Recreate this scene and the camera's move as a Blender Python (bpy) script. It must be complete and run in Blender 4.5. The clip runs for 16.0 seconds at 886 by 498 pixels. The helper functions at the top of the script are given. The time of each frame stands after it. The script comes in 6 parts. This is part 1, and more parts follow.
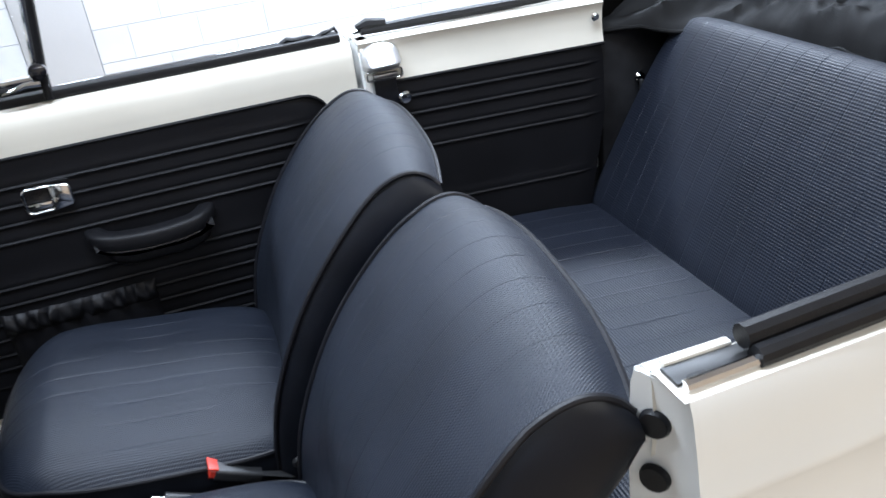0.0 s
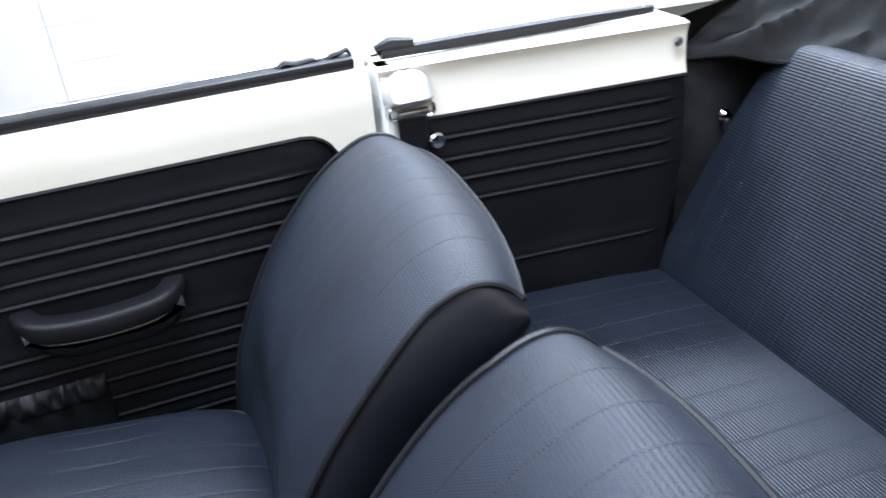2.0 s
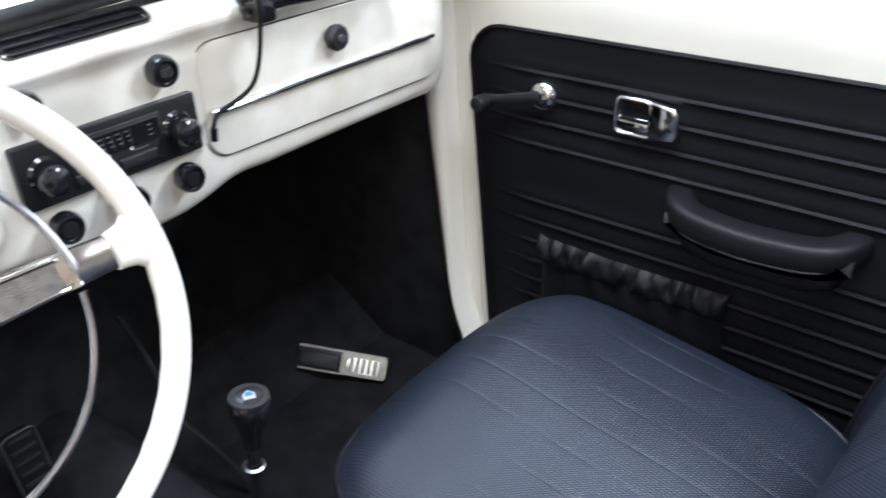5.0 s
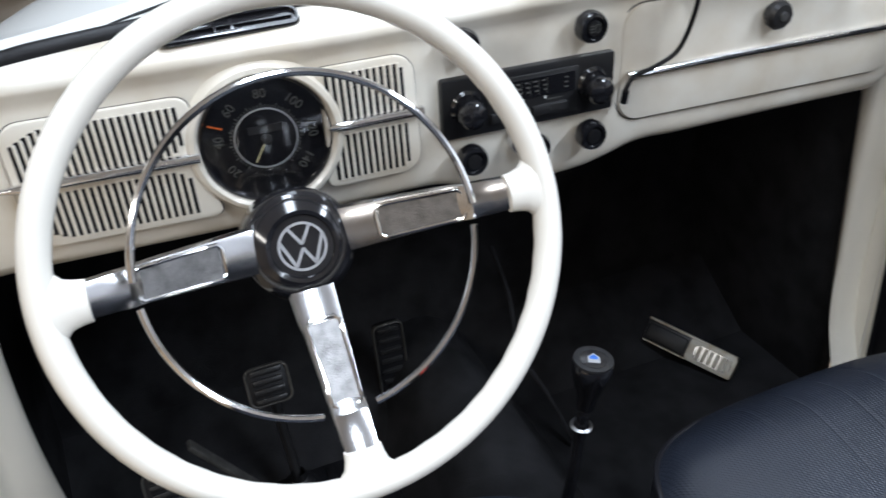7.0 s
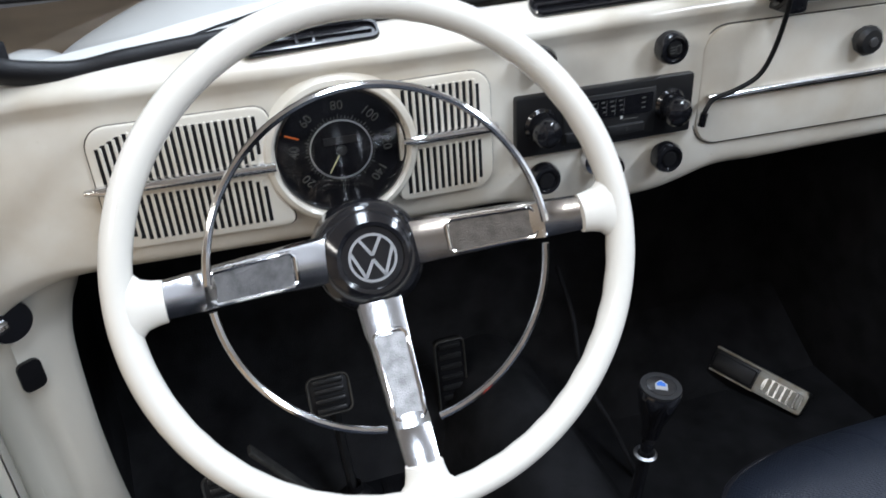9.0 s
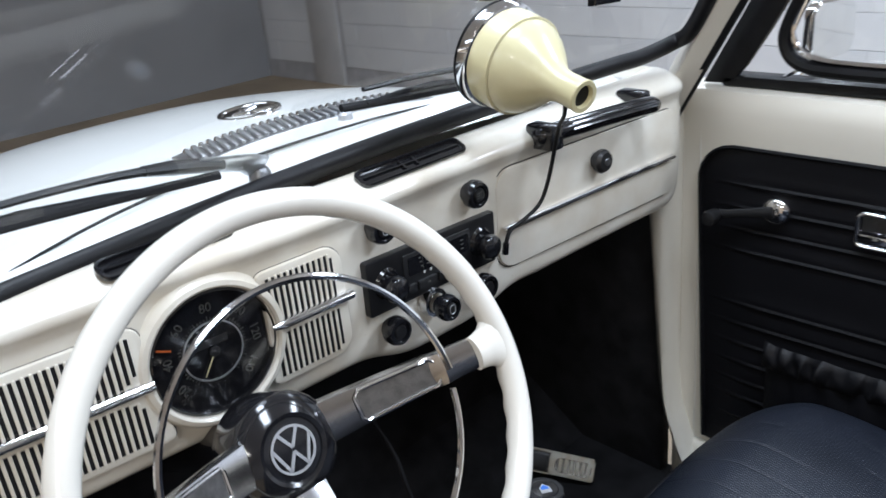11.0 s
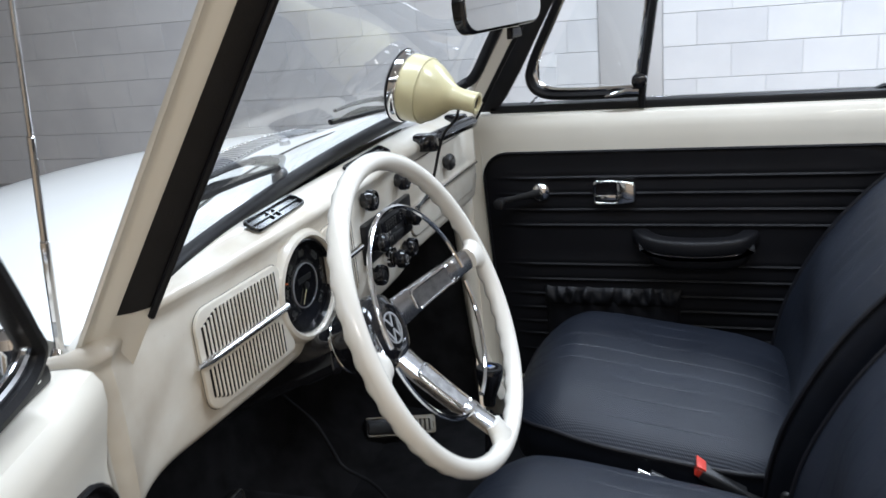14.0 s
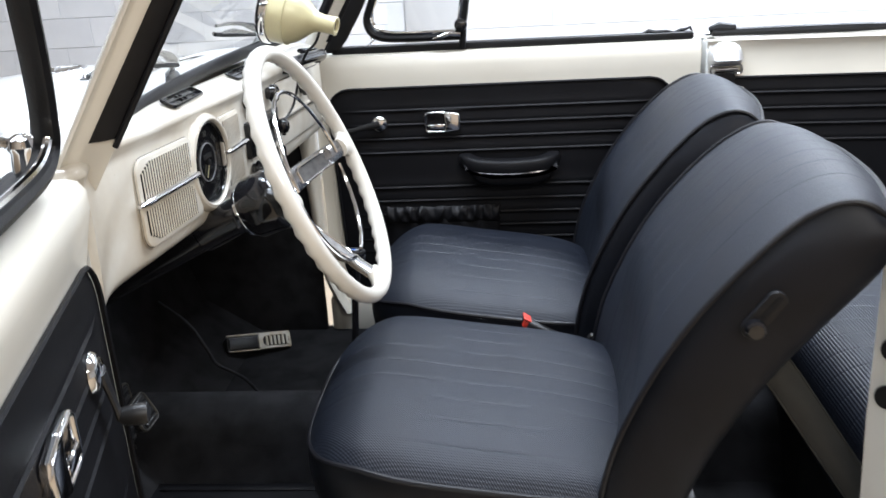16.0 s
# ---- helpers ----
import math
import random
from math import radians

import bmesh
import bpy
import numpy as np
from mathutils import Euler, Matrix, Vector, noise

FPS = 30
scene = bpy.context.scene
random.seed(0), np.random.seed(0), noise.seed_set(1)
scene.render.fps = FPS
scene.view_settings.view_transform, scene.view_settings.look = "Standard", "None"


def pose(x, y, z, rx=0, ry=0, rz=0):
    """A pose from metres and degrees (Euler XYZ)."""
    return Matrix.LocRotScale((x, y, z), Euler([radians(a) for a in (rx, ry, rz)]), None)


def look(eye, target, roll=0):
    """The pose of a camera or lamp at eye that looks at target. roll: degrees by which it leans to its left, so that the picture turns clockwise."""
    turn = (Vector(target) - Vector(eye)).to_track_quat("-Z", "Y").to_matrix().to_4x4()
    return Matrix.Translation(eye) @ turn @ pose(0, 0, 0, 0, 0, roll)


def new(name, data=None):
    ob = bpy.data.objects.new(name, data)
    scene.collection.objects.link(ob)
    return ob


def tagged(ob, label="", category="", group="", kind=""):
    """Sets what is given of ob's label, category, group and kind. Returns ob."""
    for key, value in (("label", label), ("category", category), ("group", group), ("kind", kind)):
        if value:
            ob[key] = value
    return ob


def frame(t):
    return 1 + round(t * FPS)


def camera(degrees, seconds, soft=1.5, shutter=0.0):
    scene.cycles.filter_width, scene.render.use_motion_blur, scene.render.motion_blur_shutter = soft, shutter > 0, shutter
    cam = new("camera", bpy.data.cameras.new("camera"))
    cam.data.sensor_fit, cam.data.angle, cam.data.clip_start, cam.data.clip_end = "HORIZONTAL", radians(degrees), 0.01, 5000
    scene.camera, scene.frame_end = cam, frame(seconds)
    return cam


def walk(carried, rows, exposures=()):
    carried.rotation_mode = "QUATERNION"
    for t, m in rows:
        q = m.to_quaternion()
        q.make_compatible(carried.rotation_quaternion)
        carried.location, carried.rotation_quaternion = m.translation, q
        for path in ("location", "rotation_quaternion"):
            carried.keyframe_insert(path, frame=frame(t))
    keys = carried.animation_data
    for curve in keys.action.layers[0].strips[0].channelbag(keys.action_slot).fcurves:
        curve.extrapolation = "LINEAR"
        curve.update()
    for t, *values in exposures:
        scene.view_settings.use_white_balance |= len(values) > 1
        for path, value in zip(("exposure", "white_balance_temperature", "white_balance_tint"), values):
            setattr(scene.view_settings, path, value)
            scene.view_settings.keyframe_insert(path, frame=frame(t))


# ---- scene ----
cam = camera(56.4, 16.0, shutter=0.5)
PATH = [
    (0, (0.044, -1.065, 1.437), (0.529, 0.642, 0.515), -7.7),
    (0.5, (0.071, -0.968, 1.419), (0.608, 0.722, 0.494), -6.7),
    (1, (0.08, -0.846, 1.431), (0.654, 0.812, 0.471), -6.4),
    (1.5, (0.052, -0.723, 1.421), (0.685, 0.914, 0.463), -5.8),
    (2, (0.069, -0.627, 1.4), (0.62, 1.051, 0.461), -5.8),
    (2.5, (0.117, -0.557, 1.428), (0.445, 1.157, 0.45), -6.1),
    (3, (0.18, -0.497, 1.433), (0.101, 1.238, 0.441), -6.7),
    (3.5, (0.203, -0.451, 1.369), (-0.244, 1.258, 0.431), -4.5),
    (4, (0.21, -0.38, 1.33), (-0.55, 1.198, 0.364), -3.3),
    (4.5, (0.202, -0.343, 1.303), (-0.764, 1.103, 0.314), -2.6),
    (5, (0.196, -0.347, 1.292), (-0.936, 0.954, 0.28), -3.6),
    (5.2, (0.192, -0.355, 1.294), (-0.991, 0.893, 0.273), -3.5),
    (7.3, (0.173, -0.349, 1.3), (-1.458, 0.151, 0.256), -4.3),
    (7.5, (0.17, -0.35, 1.295), (-1.476, 0.11, 0.255), -4.2),
    (8, (0.159, -0.351, 1.291), (-1.498, 0.045, 0.244), -4.0),
    (8.5, (0.158, -0.354, 1.29), (-1.505, 0.045, 0.252), -4.2),
    (9, (0.171, -0.357, 1.297), (-1.498, 0.099, 0.293), -4.3),
    (9.5, (0.174, -0.383, 1.32), (-1.465, 0.225, 0.347), -3.9),
    (10, (0.149, -0.434, 1.336), (-1.417, 0.413, 0.425), -3.2),
    (10.2, (0.157, -0.446, 1.343), (-1.397, 0.46, 0.469), -4.3),
    (12.3, (-0.037, -0.802, 1.369), (-0.968, 0.826, 0.675), -5.6),
    (12.5, (-0.032, -0.843, 1.374), (-0.938, 0.804, 0.691), -6.0),
    (13, (-0.019, -0.957, 1.377), (-0.857, 0.74, 0.729), -6.6),
    (13.5, (-0.019, -1.065, 1.379), (-0.775, 0.673, 0.74), -6.2),
    (14, (-0.05, -1.165, 1.365), (-0.675, 0.626, 0.729), -5.6),
    (14.5, (-0.072, -1.259, 1.35), (-0.564, 0.568, 0.703), -5.1),
    (15, (-0.086, -1.346, 1.323), (-0.441, 0.508, 0.662), -4.3),
    (15.5, (-0.101, -1.414, 1.298), (-0.342, 0.453, 0.625), -3.5),
    (16, (-0.102, -1.493, 1.27), (-0.258, 0.387, 0.606), -3.1),
]
EXPOSURE = [(0, -0.19, 5850, 10), (0.5, -0.27, 5830, 10), (1.5, 0.18, 5830, 10), (2.0, 0.26, 5850, 10), (3.0, 0.23, 5880, 10), (4.0, 0.25, 5900, 10), (5.0, 0.34, 5930, 10), (7.5, -0.59, 6100, 11), (9.0, -0.62, 6080, 11), (10, -0.55, 6030, 11), (12.5, -0.72, 6000, 10), (14.5, -0.77, 6050, 10), (16, -0.18, 6200, 11)]
walk(cam, [(t, look(eye, target, roll)) for t, eye, target, roll in PATH], EXPOSURE)

# ---- light ----
world = bpy.data.worlds.new("world")
scene.world = world
world.use_nodes = True
world.node_tree.nodes["Background"].inputs[0].default_value = (0.80, 0.88, 1.0, 1)
world.node_tree.nodes["Background"].inputs[1].default_value = 0.25


def ceiling_lamp(x, y, z, w, h, power, colour):
    data = bpy.data.lights.new("unseen_tube_light", "AREA")
    data.shape, data.size, data.size_y, data.energy, data.color = "RECTANGLE", w, h, power, colour
    ob = new("unseen_tube_light", data)
    ob.matrix_world = pose(x, y, z)
    return ob


COOL = (0.85, 0.92, 1.0)
WARM = (1.0, 0.94, 0.84)
ceiling_lamp(1.5, 2.0, 2.92, 2.4, 0.5, 198, COOL)
ceiling_lamp(-1.8, 2.5, 2.92, 2.4, 0.3, 46, COOL)
ceiling_lamp(-2.0, 0.2, 2.92, 1.8, 0.4, 18, COOL)
ceiling_lamp(-0.1, -0.1, 2.92, 2.4, 0.4, 118, COOL)
ceiling_lamp(1.8, -3.0, 2.92, 2.4, 0.4, 102, WARM)
# Unseen extra lamp, added to brighten the driver's latch post.
ceiling_lamp(-0.9, -3.2, 2.92, 2.4, 0.4, 38, COOL)


# ---- materials ----
def nodes_of(name):
    m = bpy.data.materials.new(name)
    m.use_nodes = True
    t = m.node_tree
    return m, t.nodes, t.links, t.nodes["Principled BSDF"]


def surface(name, colour, rough=0.5, metal=0.0, vary=0.12, scale=8.0, bump=0.0, bump_scale=200.0, coat=0.0, mottle=None, rough_vary=0.15, spec=0.5):
    """A base colour with slow mottling and fine grain, and fine relief."""
    m, nodes, links, b = nodes_of(name)
    co = nodes.new("ShaderNodeTexCoord")
    slow = nodes.new("ShaderNodeTexNoise")
    slow.inputs["Scale"].default_value, slow.inputs["Detail"].default_value = scale, 6
    links.new(co.outputs["Object"], slow.inputs["Vector"])
    fine = nodes.new("ShaderNodeTexNoise")
    fine.inputs["Scale"].default_value, fine.inputs["Detail"].default_value = bump_scale, 3
    links.new(co.outputs["Object"], fine.inputs["Vector"])
    ramp = nodes.new("ShaderNodeValToRGB")
    dark = mottle or tuple(c * (1 - vary * 2) for c in colour)
    ramp.color_ramp.elements[0].position, ramp.color_ramp.elements[1].position = 0.28, 0.62
    ramp.color_ramp.elements[0].color = (*dark, 1)
    ramp.color_ramp.elements[1].color = (*colour, 1)
    links.new(slow.outputs["Fac"], ramp.inputs["Fac"])
    links.new(ramp.outputs["Color"], b.inputs["Base Color"])
    spread = nodes.new("ShaderNodeMapRange")
    spread.inputs["To Min"].default_value, spread.inputs["To Max"].default_value = rough * (1 - rough_vary), min(1, rough * (1 + rough_vary))
    links.new(fine.outputs["Fac"], spread.inputs["Value"])
    links.new(spread.outputs["Result"], b.inputs["Roughness"])
    b.inputs["Metallic"].default_value = metal
    b.inputs["Coat Weight"].default_value = coat
    b.inputs["Coat Roughness"].default_value = 0.06
    b.inputs["Specular IOR Level"].default_value = spec
    if bump:
        bp = nodes.new("ShaderNodeBump")
        bp.inputs["Strength"].default_value, bp.inputs["Distance"].default_value = bump, 0.002
        links.new(fine.outputs["Fac"], bp.inputs["Height"])
        links.new(bp.outputs["Normal"], b.inputs["Normal"])
    return m


def woven(name, colour, rough=0.42, spec=0.36, rib=0.0040, cross=0.0040, depth=0.52, basket=True):
    """Basket-weave vinyl: ribs along the cover's own two directions."""
    m, nodes, links, b = nodes_of(name)
    uv = nodes.new("ShaderNodeUVMap")
    sep = nodes.new("ShaderNodeSeparateXYZ")
    links.new(uv.outputs["UV"], sep.inputs["Vector"])

    def wave(out, pitch):
        mul = nodes.new("ShaderNodeMath")
        mul.operation = "MULTIPLY"
        mul.inputs[1].default_value = 2 * math.pi / pitch
        links.new(out, mul.inputs[0])
        sn = nodes.new("ShaderNodeMath")
        sn.operation = "SINE"
        links.new(mul.outputs[0], sn.inputs[0])
        return sn.outputs[0]

    b.inputs["Specular IOR Level"].default_value = spec
    a, c = wave(sep.outputs[0], cross), wave(sep.outputs[1], rib)
    mix = nodes.new("ShaderNodeMath")
    mix.operation = "MULTIPLY_ADD"
    mix.inputs[1].default_value = 0.5
    links.new(a, mix.inputs[0])
    if basket:
        both = nodes.new("ShaderNodeMath")
        both.operation = "MULTIPLY"
        links.new(a, both.inputs[0])
        links.new(c, both.inputs[1])
        mix.inputs[1].default_value = 0.55
        links.new(both.outputs[0], mix.inputs[2])
    else:
        links.new(c, mix.inputs[2])
    bp = nodes.new("ShaderNodeBump")
    bp.inputs["Strength"].default_value, bp.inputs["Distance"].default_value = depth, 0.0006
    links.new(mix.outputs[0], bp.inputs["Height"])
    links.new(bp.outputs["Normal"], b.inputs["Normal"])
    noise_ = nodes.new("ShaderNodeTexNoise")
    noise_.inputs["Scale"].default_value = 9
    noise_.inputs["Detail"].default_value = 5
    co = nodes.new("ShaderNodeTexCoord")
    links.new(co.outputs["Object"], noise_.inputs["Vector"])
    ramp = nodes.new("ShaderNodeValToRGB")
    ramp.color_ramp.elements[0].position, ramp.color_ramp.elements[1].position = 0.3, 0.7
    ramp.color_ramp.elements[0].color = (*(c_ * 0.8 for c_ in colour), 1)
    ramp.color_ramp.elements[1].color = (*(c_ * 1.12 for c_ in colour), 1)
    links.new(noise_.outputs["Fac"], ramp.inputs["Fac"])
    links.new(ramp.outputs["Color"], b.inputs["Base Color"])
    spread = nodes.new("ShaderNodeMapRange")
    spread.inputs["To Min"].default_value, spread.inputs["To Max"].default_value = rough * 0.85, rough * 1.2
    links.new(noise_.outputs["Fac"], spread.inputs["Value"])
    links.new(spread.outputs["Result"], b.inputs["Roughness"])
    return m


def clear_glass(name, tint=(1, 1, 1), share=1.0):
    """Thin clear glass: it lets light straight through and mirrors by its angle."""
    m, nodes, links, b = nodes_of(name)
    nodes.remove(b)
    thru = nodes.new("ShaderNodeBsdfTransparent")
    thru.inputs["Color"].default_value = (*tint, 1)
    gloss = nodes.new("ShaderNodeBsdfGlossy")
    gloss.inputs["Roughness"].default_value = 0.015
    gloss.inputs["Color"].default_value = (1, 1, 1, 1)
    face_ = nodes.new("ShaderNodeLayerWeight")
    face_.inputs["Blend"].default_value = 0.5
    rise = nodes.new("ShaderNodeMath")
    rise.operation = "POWER"
    rise.inputs[1].default_value = 5.0
    links.new(face_.outputs["Facing"], rise.inputs[0])
    lift = nodes.new("ShaderNodeMath")
    lift.operation = "MULTIPLY_ADD"
    lift.inputs[1].default_value, lift.inputs[2].default_value = 0.96 * share, 0.04 * share
    links.new(rise.outputs[0], lift.inputs[0])
    mix = nodes.new("ShaderNodeMixShader")
    links.new(lift.outputs[0], mix.inputs[0])
    links.new(thru.outputs[0], mix.inputs[1])
    links.new(gloss.outputs[0], mix.inputs[2])
    links.new(mix.outputs[0], nodes["Material Output"].inputs["Surface"])
    return m


def painted_block(name):
    m, nodes, links, b = nodes_of(name)
    info = nodes.new("ShaderNodeObjectInfo")
    co = nodes.new("ShaderNodeTexCoord")
    n1 = nodes.new("ShaderNodeTexNoise")
    n1.inputs["Scale"].default_value, n1.inputs["Detail"].default_value = 3.0, 6
    n2 = nodes.new("ShaderNodeTexNoise")
    n2.inputs["Scale"].default_value, n2.inputs["Detail"].default_value = 90, 4
    links.new(co.outputs["Object"], n1.inputs["Vector"])
    links.new(co.outputs["Object"], n2.inputs["Vector"])
    add = nodes.new("ShaderNodeMath")
    add.operation = "MULTIPLY_ADD"
    add.inputs[1].default_value = 0.35
    links.new(info.outputs["Random"], add.inputs[0])
    links.new(n1.outputs["Fac"], add.inputs[2])
    ramp = nodes.new("ShaderNodeValToRGB")
    ramp.color_ramp.elements[0].position, ramp.color_ramp.elements[1].position = 0.3, 0.85
    ramp.color_ramp.elements[0].color = (0.66, 0.67, 0.70, 1)
    ramp.color_ramp.elements[1].color = (0.80, 0.81, 0.83, 1)
    links.new(add.outputs[0], ramp.inputs["Fac"])
    links.new(ramp.outputs["Color"], b.inputs["Base Color"])
    b.inputs["Roughness"].default_value = 0.62
    bp = nodes.new("ShaderNodeBump")
    bp.inputs["Strength"].default_value, bp.inputs["Distance"].default_value = 0.35, 0.004
    links.new(n2.outputs["Fac"], bp.inputs["Height"])
    links.new(bp.outputs["Normal"], b.inputs["Normal"])
    return m


PAINT = surface("cream_paint", (0.80, 0.755, 0.655), 0.32, vary=0.035, scale=5, coat=0.6, rough_vary=0.1)
PAINT_OUT = surface("white_body_paint", (0.82, 0.82, 0.79), 0.28, vary=0.02, scale=4, coat=0.8, rough_vary=0.02)
# The tan mottling paints in both dirt and warm reflections on the dash.
DASH = surface("dash_paint", (0.79, 0.755, 0.67), 0.30, vary=0.03, scale=11, coat=0.5, mottle=(0.64, 0.57, 0.46), rough_vary=0.2)
RIM = surface("ivory_rim", (0.81, 0.775, 0.70), 0.22, vary=0.02, scale=14, coat=0.5)
VINYL = surface("black_vinyl", (0.0085, 0.0096, 0.0135), 0.33, vary=0.2, scale=12, bump=0.18, bump_scale=900, spec=0.2)
PANEL = surface("door_panel_vinyl", (0.0062, 0.0062, 0.0078), 0.47, vary=0.15, scale=9, bump=0.3, bump_scale=1100, spec=0.2)
WEAVE = woven("woven_vinyl", (0.0125, 0.0160, 0.0255), 0.43, 0.40)
WEAVE_REAR = woven("rear_woven_vinyl", (0.0110, 0.0138, 0.0225), 0.46, rib=0.0056, cross=0.0056, depth=0.46, basket=False)
PIPING = surface("piping", (0.011, 0.011, 0.014), 0.42, vary=0.1, spec=0.3)
VINYL_SOFT = surface("soft_vinyl", (0.0075, 0.0075, 0.009), 0.47, vary=0.12, scale=12, bump=0.2, bump_scale=900, spec=0.22)
RUBBER = surface("black_rubber", (0.008, 0.008, 0.0095), 0.45, vary=0.2, scale=30, bump=0.15, bump_scale=400, spec=0.3)
GLOSS = surface("gloss_black", (0.010, 0.010, 0.012), 0.12, vary=0.1, coat=0.4)
SATIN_BLACK = surface("satin_black", (0.012, 0.012, 0.013), 0.30, vary=0.12, scale=30, spec=0.4)
PLASTIC = surface("black_plastic", (0.018, 0.018, 0.019), 0.38, vary=0.15, scale=40, bump=0.1, bump_scale=700)
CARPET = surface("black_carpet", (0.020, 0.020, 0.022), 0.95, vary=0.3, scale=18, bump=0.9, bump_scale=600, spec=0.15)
CHROME = surface("chrome", (0.78, 0.78, 0.79), 0.09, metal=1.0, vary=0.04, scale=30)
# Chrome darkened so that the spokes mirror the ceiling lamps less brightly.
SPOKE = surface("dimmed_chrome", (0.50, 0.50, 0.51), 0.20, metal=1.0, vary=0.08, scale=30)
PEWTER = surface("satin_chrome", (0.80, 0.81, 0.83), 0.32, metal=0.75, vary=0.05, scale=30)
BRUSHED = surface("brushed_metal", (0.24, 0.235, 0.23), 0.46, metal=1.0, vary=0.2, scale=90, bump=0.25, bump_scale=600)
SATIN = surface("satin_silver", (0.62, 0.63, 0.65), 0.30, metal=0.9, vary=0.1, scale=50)
STEEL = surface("dull_steel", (0.33, 0.33, 0.34), 0.38, metal=1.0, vary=0.2, scale=60)
CANVAS = surface("hood_cover_vinyl", (0.0062, 0.0060, 0.0062), 0.58, vary=0.2, scale=14, bump=0.4, bump_scale=500, spec=0.13)
YELLOW = surface("aged_cream_plastic", (0.74, 0.67, 0.40), 0.30, vary=0.06, scale=16, coat=0.3)
WORN = surface("worn_metal", (0.10, 0.097, 0.09), 0.5, metal=0.5, vary=0.25, scale=60)
GREY = surface("worn_grey_paint", (0.42, 0.40, 0.35), 0.5, vary=0.12, scale=40, mottle=(0.32, 0.25, 0.15))
RED = surface("red_plastic", (0.62, 0.045, 0.025), 0.35, vary=0.08)
WHITE_MARK = surface("white_print", (0.72, 0.72, 0.70), 0.5, vary=0.02)
# Print kept much darker than WHITE_MARK.
DIM = surface("dim_print", (0.08, 0.08, 0.073), 0.5, vary=0.05)
SEAM = surface("dark_seam", (0.10, 0.09, 0.075), 0.7, vary=0.2, scale=60)
SILVER = surface("silver_print", (0.55, 0.56, 0.58), 0.35, metal=0.6, vary=0.02)
BLUE = surface("blue_enamel", (0.05, 0.16, 0.55), 0.2, vary=0.15, scale=200)
ORANGE = surface("orange_print", (0.75, 0.16, 0.03), 0.5, vary=0.02)
GLASS = clear_glass("windscreen_glass", (0.95, 0.965, 0.97), 0.85)
DIAL_GLASS = clear_glass("dial_glass", (0.92, 0.92, 0.92), 0.9)
MIRROR = surface("mirror_glass", (0.86, 0.87, 0.87), 0.02, metal=1.0, vary=0.0)
BLOCK = painted_block("painted_block")
MORTAR = surface("mortar", (0.52, 0.52, 0.54), 0.9, vary=0.1, bump=0.4, bump_scale=150)
WEBBING = surface("belt_webbing", (0.030, 0.030, 0.027), 0.8, vary=0.1, scale=30, bump=0.4, bump_scale=700)
TAN = surface("tan_plaster", (0.56, 0.47, 0.37), 0.8, vary=0.06, scale=2, bump=0.2, bump_scale=80)
CONCRETE = surface("concrete_floor", (0.46, 0.36, 0.25), 0.55, vary=0.15, scale=1.5, bump=0.3, bump_scale=60)
DULL = surface("low_bounce_grey", (0.30, 0.30, 0.31), 0.8, vary=0.06, scale=2, bump=0.2, bump_scale=80)
PLASTER = surface("white_plaster", (0.62, 0.62, 0.63), 0.8, vary=0.04, scale=2, bump=0.2, bump_scale=80)


# ---- mesh helpers ----
def empty(name, m=None):
    ob = new(name)
    ob.empty_display_size = 0.05
    if m is not None:
        ob.matrix_world = m
    return ob


def part(name, bm, material, parent=None, label="", smooth=True, sharp=35):
    mesh = bpy.data.meshes.new(name)
    bmesh.ops.recalc_face_normals(bm, faces=bm.faces)
    if smooth:
        for fc in bm.faces:
            fc.smooth = True
        lim = radians(sharp)
        for e in bm.edges:
            if len(e.link_faces) == 2 and e.calc_face_angle(0) > lim:
                e.smooth = False
    bm.to_mesh(mesh)
    bm.free()
    mesh.materials.append(material)
    ob = new(name, mesh)
    if parent is not None:
        ob.parent = parent
    if label:
        tagged(ob, label)
    return ob


def box(x0, x1, y0, y1, z0, z1, bevel=0.0, segs=2):
    bm = bmesh.new()
    bmesh.ops.create_cube(bm, size=1)
    bmesh.ops.scale(bm, vec=(abs(x1 - x0), abs(y1 - y0), abs(z1 - z0)), verts=bm.verts)
    bmesh.ops.translate(bm, vec=((x0 + x1) / 2, (y0 + y1) / 2, (z0 + z1) / 2), verts=bm.verts)
    if bevel:
        bmesh.ops.bevel(bm, geom=bm.edges[:], offset=bevel, segments=segs, affect="EDGES", profile=0.5)
    return bm


def moved(bm, m):
    bmesh.ops.transform(bm, matrix=m, verts=bm.verts)
    return bm


def merge(*bms):
    out = bmesh.new()
    for b in bms:
        tmp = bpy.data.meshes.new("tmp")
        b.to_mesh(tmp)
        b.free()
        out.from_mesh(tmp)
        bpy.data.meshes.remove(tmp)
    return out


def grid(rows, closed_u=False, closed_v=False, uvs=None, caps=False):
    """A sheet through rows of points."""
    bm = bmesh.new()
    vs = [[bm.verts.new(p) for p in row] for row in rows]
    layer = bm.loops.layers.uv.new("UVMap") if uvs else None
    n, k = len(rows), len(rows[0])
    for i in range(n if closed_v else n - 1):
        for j in range(k if closed_u else k - 1):
            i2, j2 = (i + 1) % n, (j + 1) % k
            fc = bm.faces.new((vs[i][j], vs[i][j2], vs[i2][j2], vs[i2][j]))
            if layer:
                for lp, (a, b) in zip(fc.loops, ((i, j), (i, j2), (i2, j2), (i2, j))):
                    lp[layer].uv = uvs[a][b]
    if caps and closed_u:
        bm.faces.new(vs[0])
        bm.faces.new(list(reversed(vs[-1])))
    return bm


